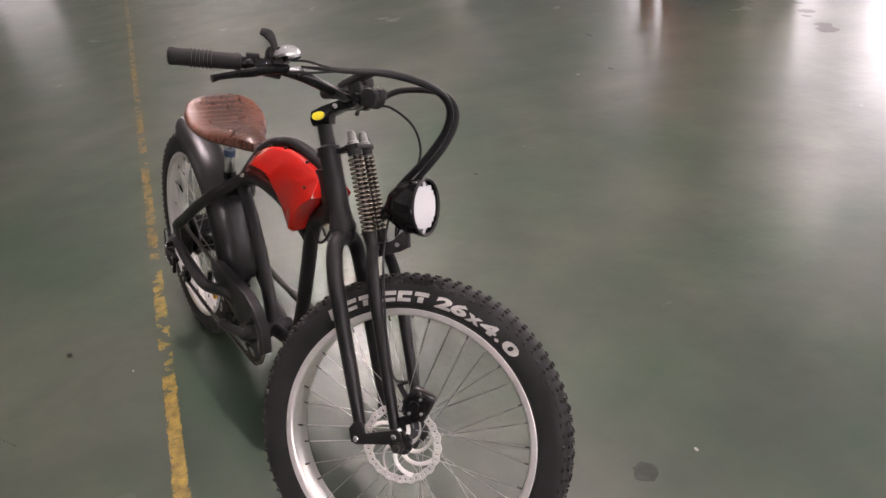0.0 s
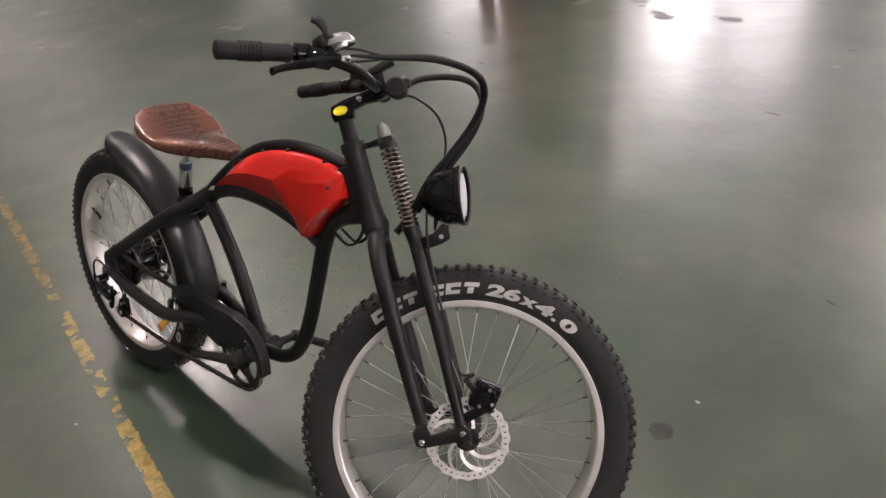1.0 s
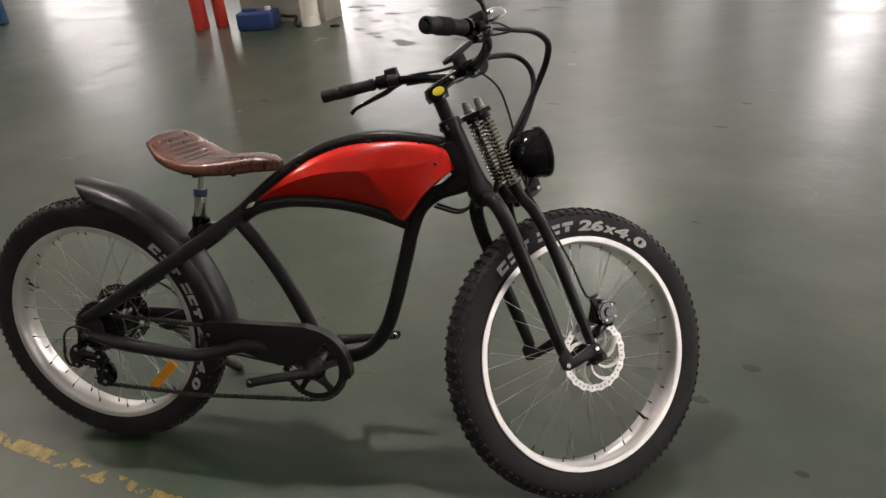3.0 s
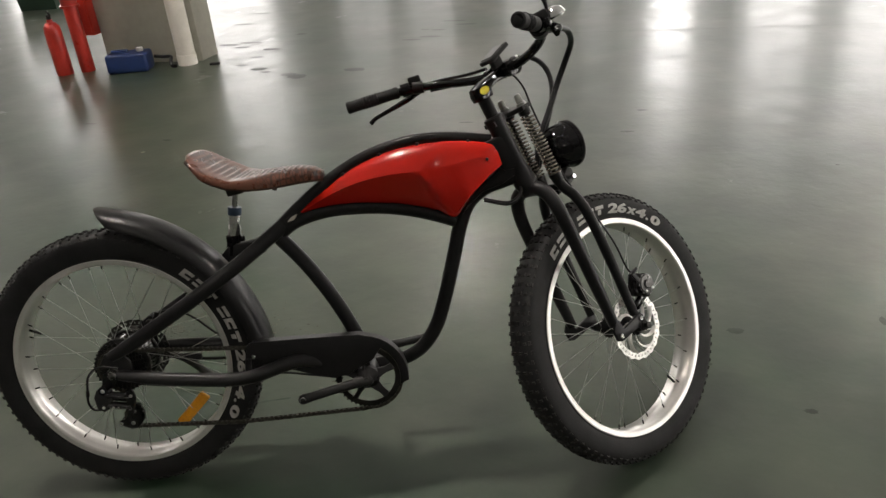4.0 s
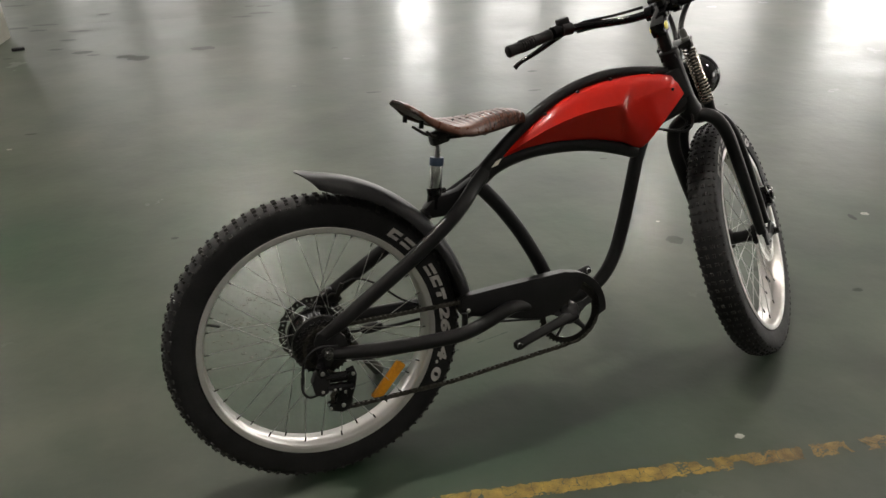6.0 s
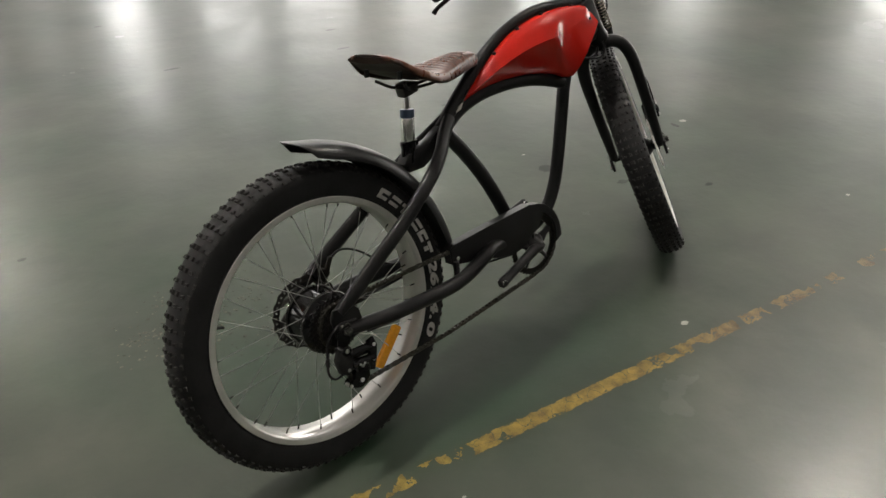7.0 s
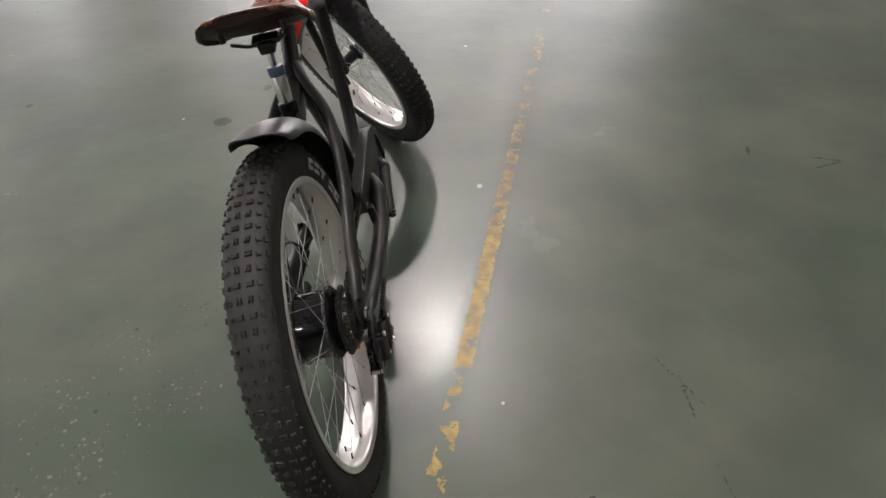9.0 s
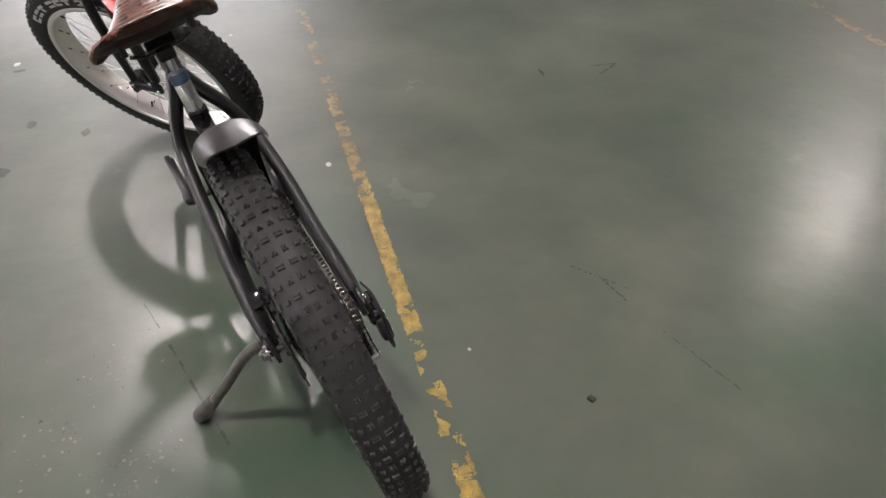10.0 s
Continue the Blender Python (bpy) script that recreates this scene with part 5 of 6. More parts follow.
    flank.inputs["From Min"].default_value, flank.inputs["From Max"].default_value = 0.028, 0.055
    flank.inputs["To Min"].default_value, flank.inputs["To Max"].default_value = 0.62, 0.0
    nt.links.new(middle.outputs[0], flank.inputs["Value"])
    both_of.operation = "MULTIPLY"
    nt.links.new(dusk.outputs["Result"], both_of.inputs[0])
    nt.links.new(flank.outputs["Result"], both_of.inputs[1])
    dyed = nt.nodes.new("ShaderNodeMix")
    dyed.data_type = "RGBA"
    dyed.inputs["B"].default_value = (0.022, 0.014, 0.011, 1)
    nt.links.new(both_of.outputs[0], dyed.inputs["Factor"])
    nt.links.new(mx.outputs["Result"], dyed.inputs["A"])
    nt.links.new(dyed.outputs["Result"], b.inputs["Base Color"])
    bp = nt.nodes.new("ShaderNodeBump")
    bp.inputs["Strength"].default_value, bp.inputs["Distance"].default_value = 0.5, 0.0015
    nt.links.new(ramp.outputs["Color"], bp.inputs["Height"])
    nt.links.new(bp.outputs["Normal"], b.inputs["Normal"])
    return m


CROC = leather_croc()
saddle = part("saddle", saddle_top(), CROC, bike, "brown crocodile-pattern leather saddle with a raised tail")
part("saddle_pan", saddle_top(True), SEAT_BASE, saddle, "dark plastic saddle pan")
for x, y, z in ((0.302, 0.062, 0.496), (0.302, -0.062, 0.496), (0.470, 0.030, 0.450), (0.470, -0.030, 0.450)):
    g = Geo()
    rod(g, (x, y, z), (x - 0.003, y, z - 0.018), 0.006, 10)
    part("saddle_bolt", g, BLACK_PLASTIC, saddle)
for s in (-1, 1):
    g = Geo()
    tube(g, spline([(0.315, s * 0.055, 0.466), (0.340, s * 0.03, 0.446), (0.370, s * 0.022, 0.440), (0.430, s * 0.022, 0.438), (0.545, s * 0.012, 0.448)], 6), 0.0038, 8)
    part("saddle_rail", g, DARK_STEEL, saddle)
PB, PT = Vector((0.3345, 0, 0.30)), Vector((0.3595, 0, 0.442))


def along(q):
    return PB.lerp(PT, q)


g = Geo()
tube(g, [along(0.02), along(0.05), along(0.50), along(0.52)], [0.0145, 0.016, 0.016, 0.0150], 24)
post = part("seat_post", g, SATIN, bike, "chrome suspension seat post")
g = Geo()
tube(g, [along(0.51), along(0.53), along(0.63), along(0.65)], [0.0165, 0.0175, 0.0175, 0.0165], 24)
part("collar", g, BLUE_BAND, post, "dark blue collar")
g = Geo()
tube(g, [along(0.62), along(0.97)], 0.0078, 20)
part("plunger", g, CHROME, post)
g = Geo()
box(g, (0.046, 0.034, 0.026), pose(0.361, 0, 0.437, 0, -10, 0), 0.006)
box(g, (0.030, 0.056, 0.012), pose(0.362, 0, 0.447, 0, -10, 0), 0.004)
rod(g, (0.361, -0.026, 0.44), (0.361, 0.026, 0.44), 0.006, 12)
part("saddle_clamp", g, DARK_STEEL, post)

# ---- rear mudguard ----
g = Geo()
g.sharp = 50
n, k = 44, 13
rows = []
for i in range(n + 1):
    q = i / n
    r = 0.388 + 0.006 * max(0, 0.25 - q) / 0.25 + 0.025 * max(0, (q - 0.36) / 0.64) ** 1.35 + 0.005 * max(0, (q - 0.94) / 0.06)
    half = 0.060 * (1 - 0.10 * max(0, (q - 0.9) / 0.1) ** 2)
    row = []
    for j in range(k):
        p = -1 + 2 * j / (k - 1)
        a = radians(-3 + (93 - 6.5 * abs(p) ** 1.5) * q)
        rr = r - 0.036 * abs(p) ** 2.2 + 0.004
        row.append((rr, half * math.sin(p * 1.45) / math.sin(1.45) - 0.020 * q, a))
    rows.append(row)
for lift in (0.0, -0.003):
    g.add([((r + lift) * math.cos(a), y, (r + lift) * math.sin(a)) for row in rows for r, y, a in row],
          [(i * k + j, i * k + j + 1, (i + 1) * k + j + 1, (i + 1) * k + j) for i in range(n) for j in range(k - 1)])
off = (n + 1) * k
loop = list(range(k)) + [i * k + k - 1 for i in range(1, n + 1)] + [n * k + j for j in range(k - 2, -1, -1)] + [i * k for i in range(n - 1, 0, -1)]
for a, b in zip(loop, loop[1:] + loop[:1]):
    g.f.append((a, b, b + off, a + off))
part("mudguard", g, FENDER, bike, "black curved rear mudguard")

# ---- drive ----
BBX, BBZ = 0.650, -0.070
g = Geo()
n = 44
outer = []
for i in range(n):
    for q, rr in ((0.0, 0.084), (0.25, 0.085), (0.4, 0.0885), (0.6, 0.0885), (0.75, 0.085)):
        a = 2 * math.pi * (i + q) / n
        outer.append((rr * math.cos(a), rr * math.sin(a)))
vs, fs = [], []
m_ = len(outer)
for y in (-0.0845, -0.0815):
    vs += [(BBX + x, y, BBZ + z) for x, z in outer] + [(BBX + 0.070 * x / math.hypot(x, z), y, BBZ + 0.070 * z / math.hypot(x, z)) for x, z in outer]
for i in range(m_):
    j = (i + 1) % m_
    fs += [(i, j, m_ + j, m_ + i), (2 * m_ + i, 3 * m_ + i, 3 * m_ + j, 2 * m_ + j), (i, 2 * m_ + i, 2 * m_ + j, j), (m_ + i, m_ + j, 3 * m_ + j, 3 * m_ + i)]
g.add(vs, fs)
drive = part("crankset", g, DARK_STEEL, bike, "black crankset without pedals", pose(0, 0.016, 0))
for i in range(5):
    g = Geo()
    a = radians(72 * i + 20)
    tube(g, [(BBX + 0.02 * math.cos(a), -0.087, BBZ + 0.02 * math.sin(a)), (BBX + 0.05 * math.cos(a), -0.085, BBZ + 0.05 * math.sin(a)), (BBX + 0.072 * math.cos(a), -0.083, BBZ + 0.072 * math.sin(a))], [0.016, 0.009, 0.010], 10, None, 0.35)
    part("spider_arm", g, BLACK, drive)
g = Geo()
lathe(g, [(0.0, -0.114), (0.008, -0.114), (0.012, -0.110), (0.03, -0.092), (0.032, -0.080), (0.02, -0.06), (0.01, 0.1), (0.014, 0.108), (0.0, 0.112)], 24, pose(BBX, 0, BBZ))
part("spindle", g, BLACK, drive)


def crank(s, ex, ez):
    g = Geo()
    a, b = Vector((BBX, s * 0.100 - 0.002, BBZ)), Vector((ex, s * 0.110 - 0.008, ez))
    tube(g, [a.lerp(b, q) for q in (-0.09, -0.06, 0.0, 0.12, 0.5, 0.88, 1.0, 1.05, 1.08)], [0.008, 0.016, 0.0185, 0.0150, 0.0125, 0.0125, 0.0145, 0.012, 0.005], 16, None, 0.72)
    c = part("crank_arm", g, BLACK, drive, "black crank arm")
    g = Geo()
    lathe(g, [(0.007, s * 0.098), (0.0085, s * 0.098), (0.0085, s * 0.1205), (0.007, s * 0.1205)], 16, pose(ex, -0.008, ez), True)
    part("pedal_eye", g, CHROME, drive)


crank(-1, 0.482, -0.106)
crank(1, 0.818, -0.044)

# chain guard
GX = BBX - 0.007
g = Geo()
outline = [(0.345, 0.000), (0.345, 0.040), (0.360, 0.050), (0.45, 0.052), (0.55, 0.052), (0.64, 0.052)] + [(GX + 0.114 * math.cos(radians(a)), BBZ + 0.118 * math.sin(radians(a))) for a in range(84, -16, -10)]
outline += [(GX + 0.093 * math.cos(radians(a)), BBZ + 0.096 * math.sin(radians(a))) for a in range(-14, 60, 12)]
outline += [(0.668, -0.020), (0.640, -0.035), (0.600, -0.058), (0.56, -0.062), (0.50, -0.046), (0.44, -0.026)]
plate(g, outline, -0.096, -0.089, None, 0.002)
guard = part("chain_guard", g, BLACK, bike, "black chain guard over the upper chain", pose(0, 0.016, 0))
g = Geo()
lip = [(0.345, 0.004), (0.347, 0.038), (0.362, 0.0485), (0.45, 0.0505), (0.55, 0.0505), (0.64, 0.0505)] + [(GX + 0.1125 * math.cos(radians(a)), BBZ + 0.1165 * math.sin(radians(a))) for a in range(84, -16, -10)]
vs, fs = [], []
for x, z in lip:
    d = Vector((x - 0.6, z + 0.07))
    d = d.normalized() if x > 0.64 else Vector((0, 1))
    vs += [(x, -0.091, z), (x, -0.066, z), (x - d.x * 0.003, -0.066, z - d.y * 0.003), (x - d.x * 0.003, -0.091, z - d.y * 0.003)]
for i in range(len(lip) - 1):
    for j in range(4):
        fs.append((i * 4 + j, i * 4 + (j + 1) % 4, i * 4 + 4 + (j + 1) % 4, i * 4 + 4 + j))
g.add(vs, fs)
part("guard_lip", g, BLACK, guard)
for x, z in ((0.362, 0.012),):
    g = Geo()
    disc(g, 0.006, 0.004, 0.001, 10, pose(x, -0.097, z))
    part("guard_screw", g, CHROME, guard)


def chain_path():
    """Loop of the chain's middle, link by link."""
    pts = []
    low, high = Vector((0.018, -0.167)), Vector((-0.006, 0.040))
    for a in range(-95, 96, 6):
        pts.append((BBX + 0.088 * math.cos(radians(a)), BBZ + 0.088 * math.sin(radians(a))))
    pts += [(high.x, 0.052)] + [(0.052 * math.cos(radians(a)), 0.052 * math.sin(radians(a))) for a in range(110, 255, 15)]
    pts += [(0.016, -0.075), (0.022, -0.092), (0.010, -0.108), (-0.004, -0.125), (-0.006, -0.150), (0.004, -0.164), (low.x, low.y)]
    pts += [(0.3, -0.176), (BBX - 0.02, BBZ - 0.091)]
    return pts


g = Geo()
g.sharp = 30
cp = [Vector((x, 0, z)) for x, z in chain_path()]
cp.append(cp[0])
length = 0.0127
pos, dirs = [], []
left = 0.0
for a, b in zip(cp[:-1], cp[1:]):
    d = b - a
    while left <= d.length and d.length > 1e-6:
        pos.append(a + d * (left / d.length))
        dirs.append(math.atan2(d.z, d.x))
        left += length
    left -= d.length
for i, (p, a) in enumerate(zip(pos, dirs)):
    y = -0.068
    wide = 0.0032 if i % 2 else 0.0046
    for s in (-1, 1):
        box(g, (0.0155, 0.0012, 0.0085), pose(p.x, y + s * wide, p.z, 0, -math.degrees(a), 0), 0.0005, 1)
    rod(g, (p.x - 0.00635 * math.cos(a), y - 0.005, p.z - 0.00635 * math.sin(a)), (p.x - 0.00635 * math.cos(a), y + 0.005, p.z - 0.00635 * math.sin(a)), 0.0037, 8)
part("chain", g, CHAIN_STEEL, bike, "oily dark steel roller chain", kind="stuff")

# rear derailleur
g = Geo()
plate(g, [(-0.026, 0.004), (0.006, 0.010), (0.012, -0.012), (-0.004, -0.034), (-0.020, -0.040), (-0.036, -0.030)], -0.103, -0.096, None, 0.0015)
rod(g, (-0.026, -0.122, -0.036), (-0.026, -0.092, -0.036), 0.0125, 18)
der = part("rear_derailleur", g, BLACK_GLOSS, bike, "black rear derailleur with steel bolts")
g = Geo()
plate(g, [(-0.044, -0.034), (-0.024, -0.028), (-0.010, -0.040), (-0.012, -0.066), (-0.018, -0.088), (-0.034, -0.096), (-0.050, -0.086), (-0.054, -0.054)], -0.122, -0.100, None, 0.004)
part("knuckle", g, BLACK_PLASTIC, der)
for z0, z1, y in ((-0.048, -0.056, -0.117), (-0.075, -0.084, -0.119), (-0.062, -0.070, -0.104)):
    g = Geo()
    tube(g, [(-0.020, y, z0), (0.040, y, z1)], 0.0088, 14, None, 0.62)
    part("parallelogram_arm", g, BLACK_GLOSS, der)
g = Geo()
plate(g, [(0.030, -0.042), (0.048, -0.038), (0.054, -0.060), (0.046, -0.090), (0.034, -0.118), (0.022, -0.112), (0.028, -0.080)], -0.122, -0.110, None, 0.003)
part("pivot_block", g, BLACK_GLOSS, der)
for x, y, z, r in ((-0.026, -0.1235, -0.036, 0.0055), (0.044, -0.1235, -0.054, 0.0045), (0.036, -0.1235, -0.088, 0.0045), (-0.032, -0.1235, -0.082, 0.004), (-0.004, -0.1275, -0.081, 0.003), (0.008, -0.1275, -0.083, 0.003)):
    g = Geo()
    disc(g, r, 0.003, 0.001, 12, pose(x, y, z))
    part("bolt", g, STEEL, der, "bright steel bolt")
for y in (-0.084, -0.064):
    g = Geo()
    plate(g, [(0.018, -0.100), (0.036, -0.104), (0.042, -0.126), (0.040, -0.148), (0.028, -0.164), (0.010, -0.168), (-0.012, -0.158), (-0.022, -0.150), (-0.018, -0.142), (0.000, -0.136), (0.008, -0.118)], y, y + 0.002, None, 0.0006)
    part("cage_plate", g, BLACK_GLOSS, der)
for x, z in ((0.026, -0.116), (0.016, -0.150)):
    g = Geo()
    ol = [((0.0185 if i % 4 < 2 else 0.0165) * math.cos(2 * math.pi * i / 44), (0.0185 if i % 4 < 2 else 0.0165) * math.sin(2 * math.pi * i / 44)) for i in range(44)]
    plate(g, [(x + p, z + q) for p, q in ol], -0.076, -0.068, None, 0)
    part("jockey_wheel", g, BLACK_PLASTIC, der)
for x, z, r in ((0.026, -0.116, 0.0045), (0.016, -0.150, 0.0055), (-0.016, -0.150, 0.0045)):
    g = Geo()
    disc(g, r, 0.024, 0.001, 12, pose(x, -0.0745, z))
    part("pulley_bolt", g, STEEL, der, "bright steel bolt")
g = Geo()
tube(g, spline([(0.02, -0.112, 0.020), (-0.025, -0.116, 0.028), (-0.058, -0.114, 0.006), (-0.071, -0.111, -0.036), (-0.076, -0.110, -0.072), (-0.064, -0.110, -0.092), (-0.040, -0.110, -0.092)], 8), 0.0030, 8)
part("shift_cable", g, CABLE, der)
g = Geo()
rod(g, (-0.071, -0.111, -0.036), (-0.074, -0.1105, -0.054), 0.0046, 10)
part("cable_end", g, BLACK_PLASTIC, der)
g = Geo()
tube(g, spline([(0.05, -0.1, -0.03), (0.14, -0.098, -0.043), (0.28, -0.092, -0.054), (0.36, -0.085, -0.052), (0.42, -0.075, -0.04), (0.50, -0.068, -0.054), (0.58, -0.05, -0.078)], 8), 0.003, 8)
part("stay_cable", g, CABLE, bike)

# rear brake
g = Geo()
box(g, (0.036, 0.036, 0.045), pose(0.052, 0.068, 0.075, 0, -35, 0), 0.006)
rb = part("rear_brake_caliper", g, BLACK_GLOSS, bike, "black rear disc brake caliper")
g = Geo()
disc(g, 0.013, 0.012, 0.002, 18, pose(0.052, 0.046, 0.078))
box(g, (0.012, 0.006, 0.05), pose(0.068, 0.042, 0.09, 0, 30, 0), 0.002)
part("brake_arm", g, DARK_STEEL, rb)
g = Geo()
tube(g, spline([(0.08, 0.045, 0.108), (0.12, 0.05, 0.112), (0.17, 0.055, 0.085), (0.24, 0.06, 0.02), (0.33, 0.058, -0.02)], 8), 0.003, 8)
part("brake_cable", g, CABLE, rb)
g = Geo()
tube(g, spline([(0.0, 0.105, 0.0), (0.02, 0.1, -0.03), (0.09, 0.095, -0.045), (0.2, 0.09, -0.055), (0.31, 0.08, -0.05)], 8), 0.0042, 8)
part("motor_cable", g, CABLE, bike)

g = Geo()
lathe(g, [(0.0, -0.030), (0.008, -0.028), (0.0125, -0.018), (0.0135, 0.0), (0.0125, 0.018), (0.008, 0.028), (0.0, 0.030)], 20, pose(0.143, 0.062, -0.034, 0, 0, -90))
part("cable_connector", g, BLACK_PLASTIC, bike)

# kickstand
K0, K1 = Vector((0.045, 0.096, -0.02)), Vector((0.201, 0.3205, -0.2930))
g = Geo()
tube(g, spline([K0, K0.lerp(K1, 0.2) + Vector((0.012, 0.01, 0.0)), K0.lerp(K1, 0.6), K0.lerp(K1, 0.9)], 6), [0.013, 0.0115, 0.0115, 0.0120], 12)
ks = part("kickstand", g, DUSTY, bike, "black kickstand swung down with a rubber foot")
g = Geo()
box(g, (0.05, 0.02, 0.03), pose(0.04, 0.1, -0.012, 0, 20, 0), 0.005)
part("pivot", g, BLACK_PLASTIC, ks)
g = Geo()
tube(g, [K0.lerp(K1, 0.72), K0.lerp(K1, 0.75), K0.lerp(K1, 0.96), K1], [0.0125, 0.0155, 0.019, 0.0135], 14)
part("foot", g, DUSTY, ks, "dark rubber foot")

# ---- springer fork ----
g = Geo()
tube(g, [(0, 0, -0.175), (0, 0, -0.150), (0, 0, -0.149), (0, 0, 0.115)], [0.023, 0.029, 0.0165, 0.0165], 24)
fork = part("springer_fork", g, BLACK, bike, "black springer fork with twin coil springs", STEER)
for s in (-1, 1):
    g = Geo()
    tube(g, spline([(0.0, s * 0.004, -0.166), (-0.001, s * 0.035, -0.170), (-0.003, s * 0.060 + 0.001, -0.192), (-0.006, s * 0.074 + 0.002, -0.240), (-0.008, s * 0.077 + 0.003, -0.32), (-0.010, s * 0.077 + 0.004, -0.46), (-0.012, s * 0.076 + 0.005, -0.570)], 8), [0.019, 0.0185, 0.018, 0.0175, 0.0170, 0.016, 0.0135], 18)
    part("rear_leg", g, BLACK, fork)
    g = Geo()
    tube(g, spline([(0.073, s * 0.031, -0.180), (0.074, s * 0.036, -0.205), (0.076, s * 0.058 + 0.001, -0.236), (0.076, s * 0.073 + 0.002, -0.29), (0.074, s * 0.077 + 0.004, -0.40), (0.067, s * 0.077 + 0.006, -0.587)], 8), [0.0125, 0.013, 0.0135, 0.0135, 0.0135, 0.012], 16)
    part("front_leg", g, BLACK, fork)
    g = Geo()
    plate(g, [(-0.034, -0.575), (-0.020, -0.562), (-0.002, -0.562), (0.002, -0.590), (0.073, -0.588), (0.082, -0.598), (0.081, -0.630), (0.072, -0.639), (0.060, -0.634), (0.052, -0.618), (-0.022, -0.612), (-0.034, -0.604)], s * 0.0825 + 0.006, s * 0.0915 + 0.006, None, 0.002)
    link = part("rocker_link", g, BLACK, fork, "black rocker link plate")
    for u, w in ((-0.020, -0.598), (0.067, -0.602)):
        g = Geo()
        lathe(g, [(0.0, s * 0.097), (0.0045, s * 0.097), (0.0065, s * 0.095), (0.0065, s * 0.091), (0, s * 0.091)], 14, pose(u, 0.006, w))
        part("link_bolt", g, CHROME, link)
    g = Geo()
    coils, N = 17.5, 17 * 14
    pts = []
    for i in range(N + 1):
        q = i / N
        a = 2 * math.pi * coils * q
        pts.append((0.072 + 0.002 * q + 0.0150 * math.cos(a), s * 0.031 + 0.0155 * math.sin(a), 0.0 - 0.168 * q))
    tube(g, pts, 0.0027, 7)
    part("coil_spring", g, SPRING, fork, "bronzed steel coil spring")
    g = Geo()
    tube(g, [(0.072, s * 0.031, 0.045), (0.072, s * 0.031, -0.19)], 0.0055, 10)
    part("spring_rod", g, DARK_STEEL, fork)
    g = Geo()
    tube(g, [(0.072, s * 0.032, 0.028), (0.072, s * 0.032, 0.034), (0.072, s * 0.032, 0.035), (0.072, s * 0.032, 0.049), (0.072, s * 0.032, 0.056), (0.072, s * 0.032, 0.058)], [0.0125, 0.0125, 0.0098, 0.0092, 0.0070, 0.003], 14)
    part("dome_nut", g, NUT, fork, "dull grey dome nut")
    g = Geo()
    tube(g, [(0.0725, s * 0.031, 0.004), (0.072, s * 0.031, 0.024)], 0.016, 16)
    part("spring_cup", g, BLACK, fork)
    g = Geo()
    tube(g, [(0.072, s * 0.031, -0.162), (0.074, s * 0.031, -0.195)], [0.017, 0.0135], 16)
    part("lower_cup", g, BLACK, fork)
g = Geo()
plate(g, [(-0.022, -0.020), (0.03, -0.012), (0.058, -0.046), (0.088, -0.046), (0.088, 0.046), (0.058, 0.046), (0.03, 0.012), (-0.022, 0.020)], 0.016, 0.028, pose(0, 0, 0, 90, 0, 0), 0.002)
part("spring_bridge", g, BLACK, fork)
g = Geo()
rod(g, (0.074, -0.034, -0.200), (0.074, 0.034, -0.200), 0.010, 12)
part("leg_bridge", g, BLACK, fork)
for s in (-1, 1):
    g = Geo()
    rod(g, (0.068, s * 0.062 + 0.006, -0.631), (0.068, s * 0.0830 + 0.006, -0.631), 0.011, 14)
    part("axle_spacer", g, DARK_STEEL, fork)

# front caliper with its hose
g = Geo()
box(g, (0.056, 0.036, 0.060), pose(0.131, -0.068, -0.540, 0, 38, 0), 0.007, 3)
box(g, (0.05, 0.012, 0.02), pose(0.103, -0.074, -0.570, 0, -12, 0), 0.003)
cal = part("front_brake_caliper", g, BLACK_GLOSS, bike, "black front disc brake caliper", STEER)
g = Geo()
disc(g, 0.0265, 0.016, 0.003, 24, pose(0.130, -0.090, -0.536))
plate(g, [((0.0285 if k % 4 < 2 else 0.0262) * math.cos(math.pi * k / 24) + 0.130, (0.0285 if k % 4 < 2 else 0.0262) * math.sin(math.pi * k / 24) - 0.536) for k in range(48)], -0.096, -0.084, None, 0)
disc(g, 0.012, 0.02, 0.002, 18, pose(0.130, -0.092, -0.536))
part("adjuster", g, BLACK_GLOSS, cal)
for du, dw in ((0.016, 0.012), (-0.014, -0.014), (0.012, -0.018)):
    g = Geo()
    disc(g, 0.0036, 0.004, 0.001, 10, pose(0.130 + du, -0.099, -0.536 + dw))
    part("caliper_bolt", g, STEEL, cal)
g = Geo()
box(g, (0.012, 0.006, 0.052), pose(0.112, -0.092, -0.512, 0, -20, 0), 0.002)
rod(g, (0.100, -0.092, -0.490), (0.124, -0.092, -0.484), 0.004, 10)
part("brake_arm", g, BLACK, cal)
g = Geo()
tube(g, spline([(0.12, 0.0, -0.12), (0.100, -0.03, -0.20), (0.096, -0.062, -0.28), (0.094, -0.090, -0.38), (0.092, -0.094, -0.45), (0.098, -0.093, -0.478), (0.122, -0.092, -0.484)], 8), 0.0027, 8)
part("brake_hose", g, CABLE, cal)

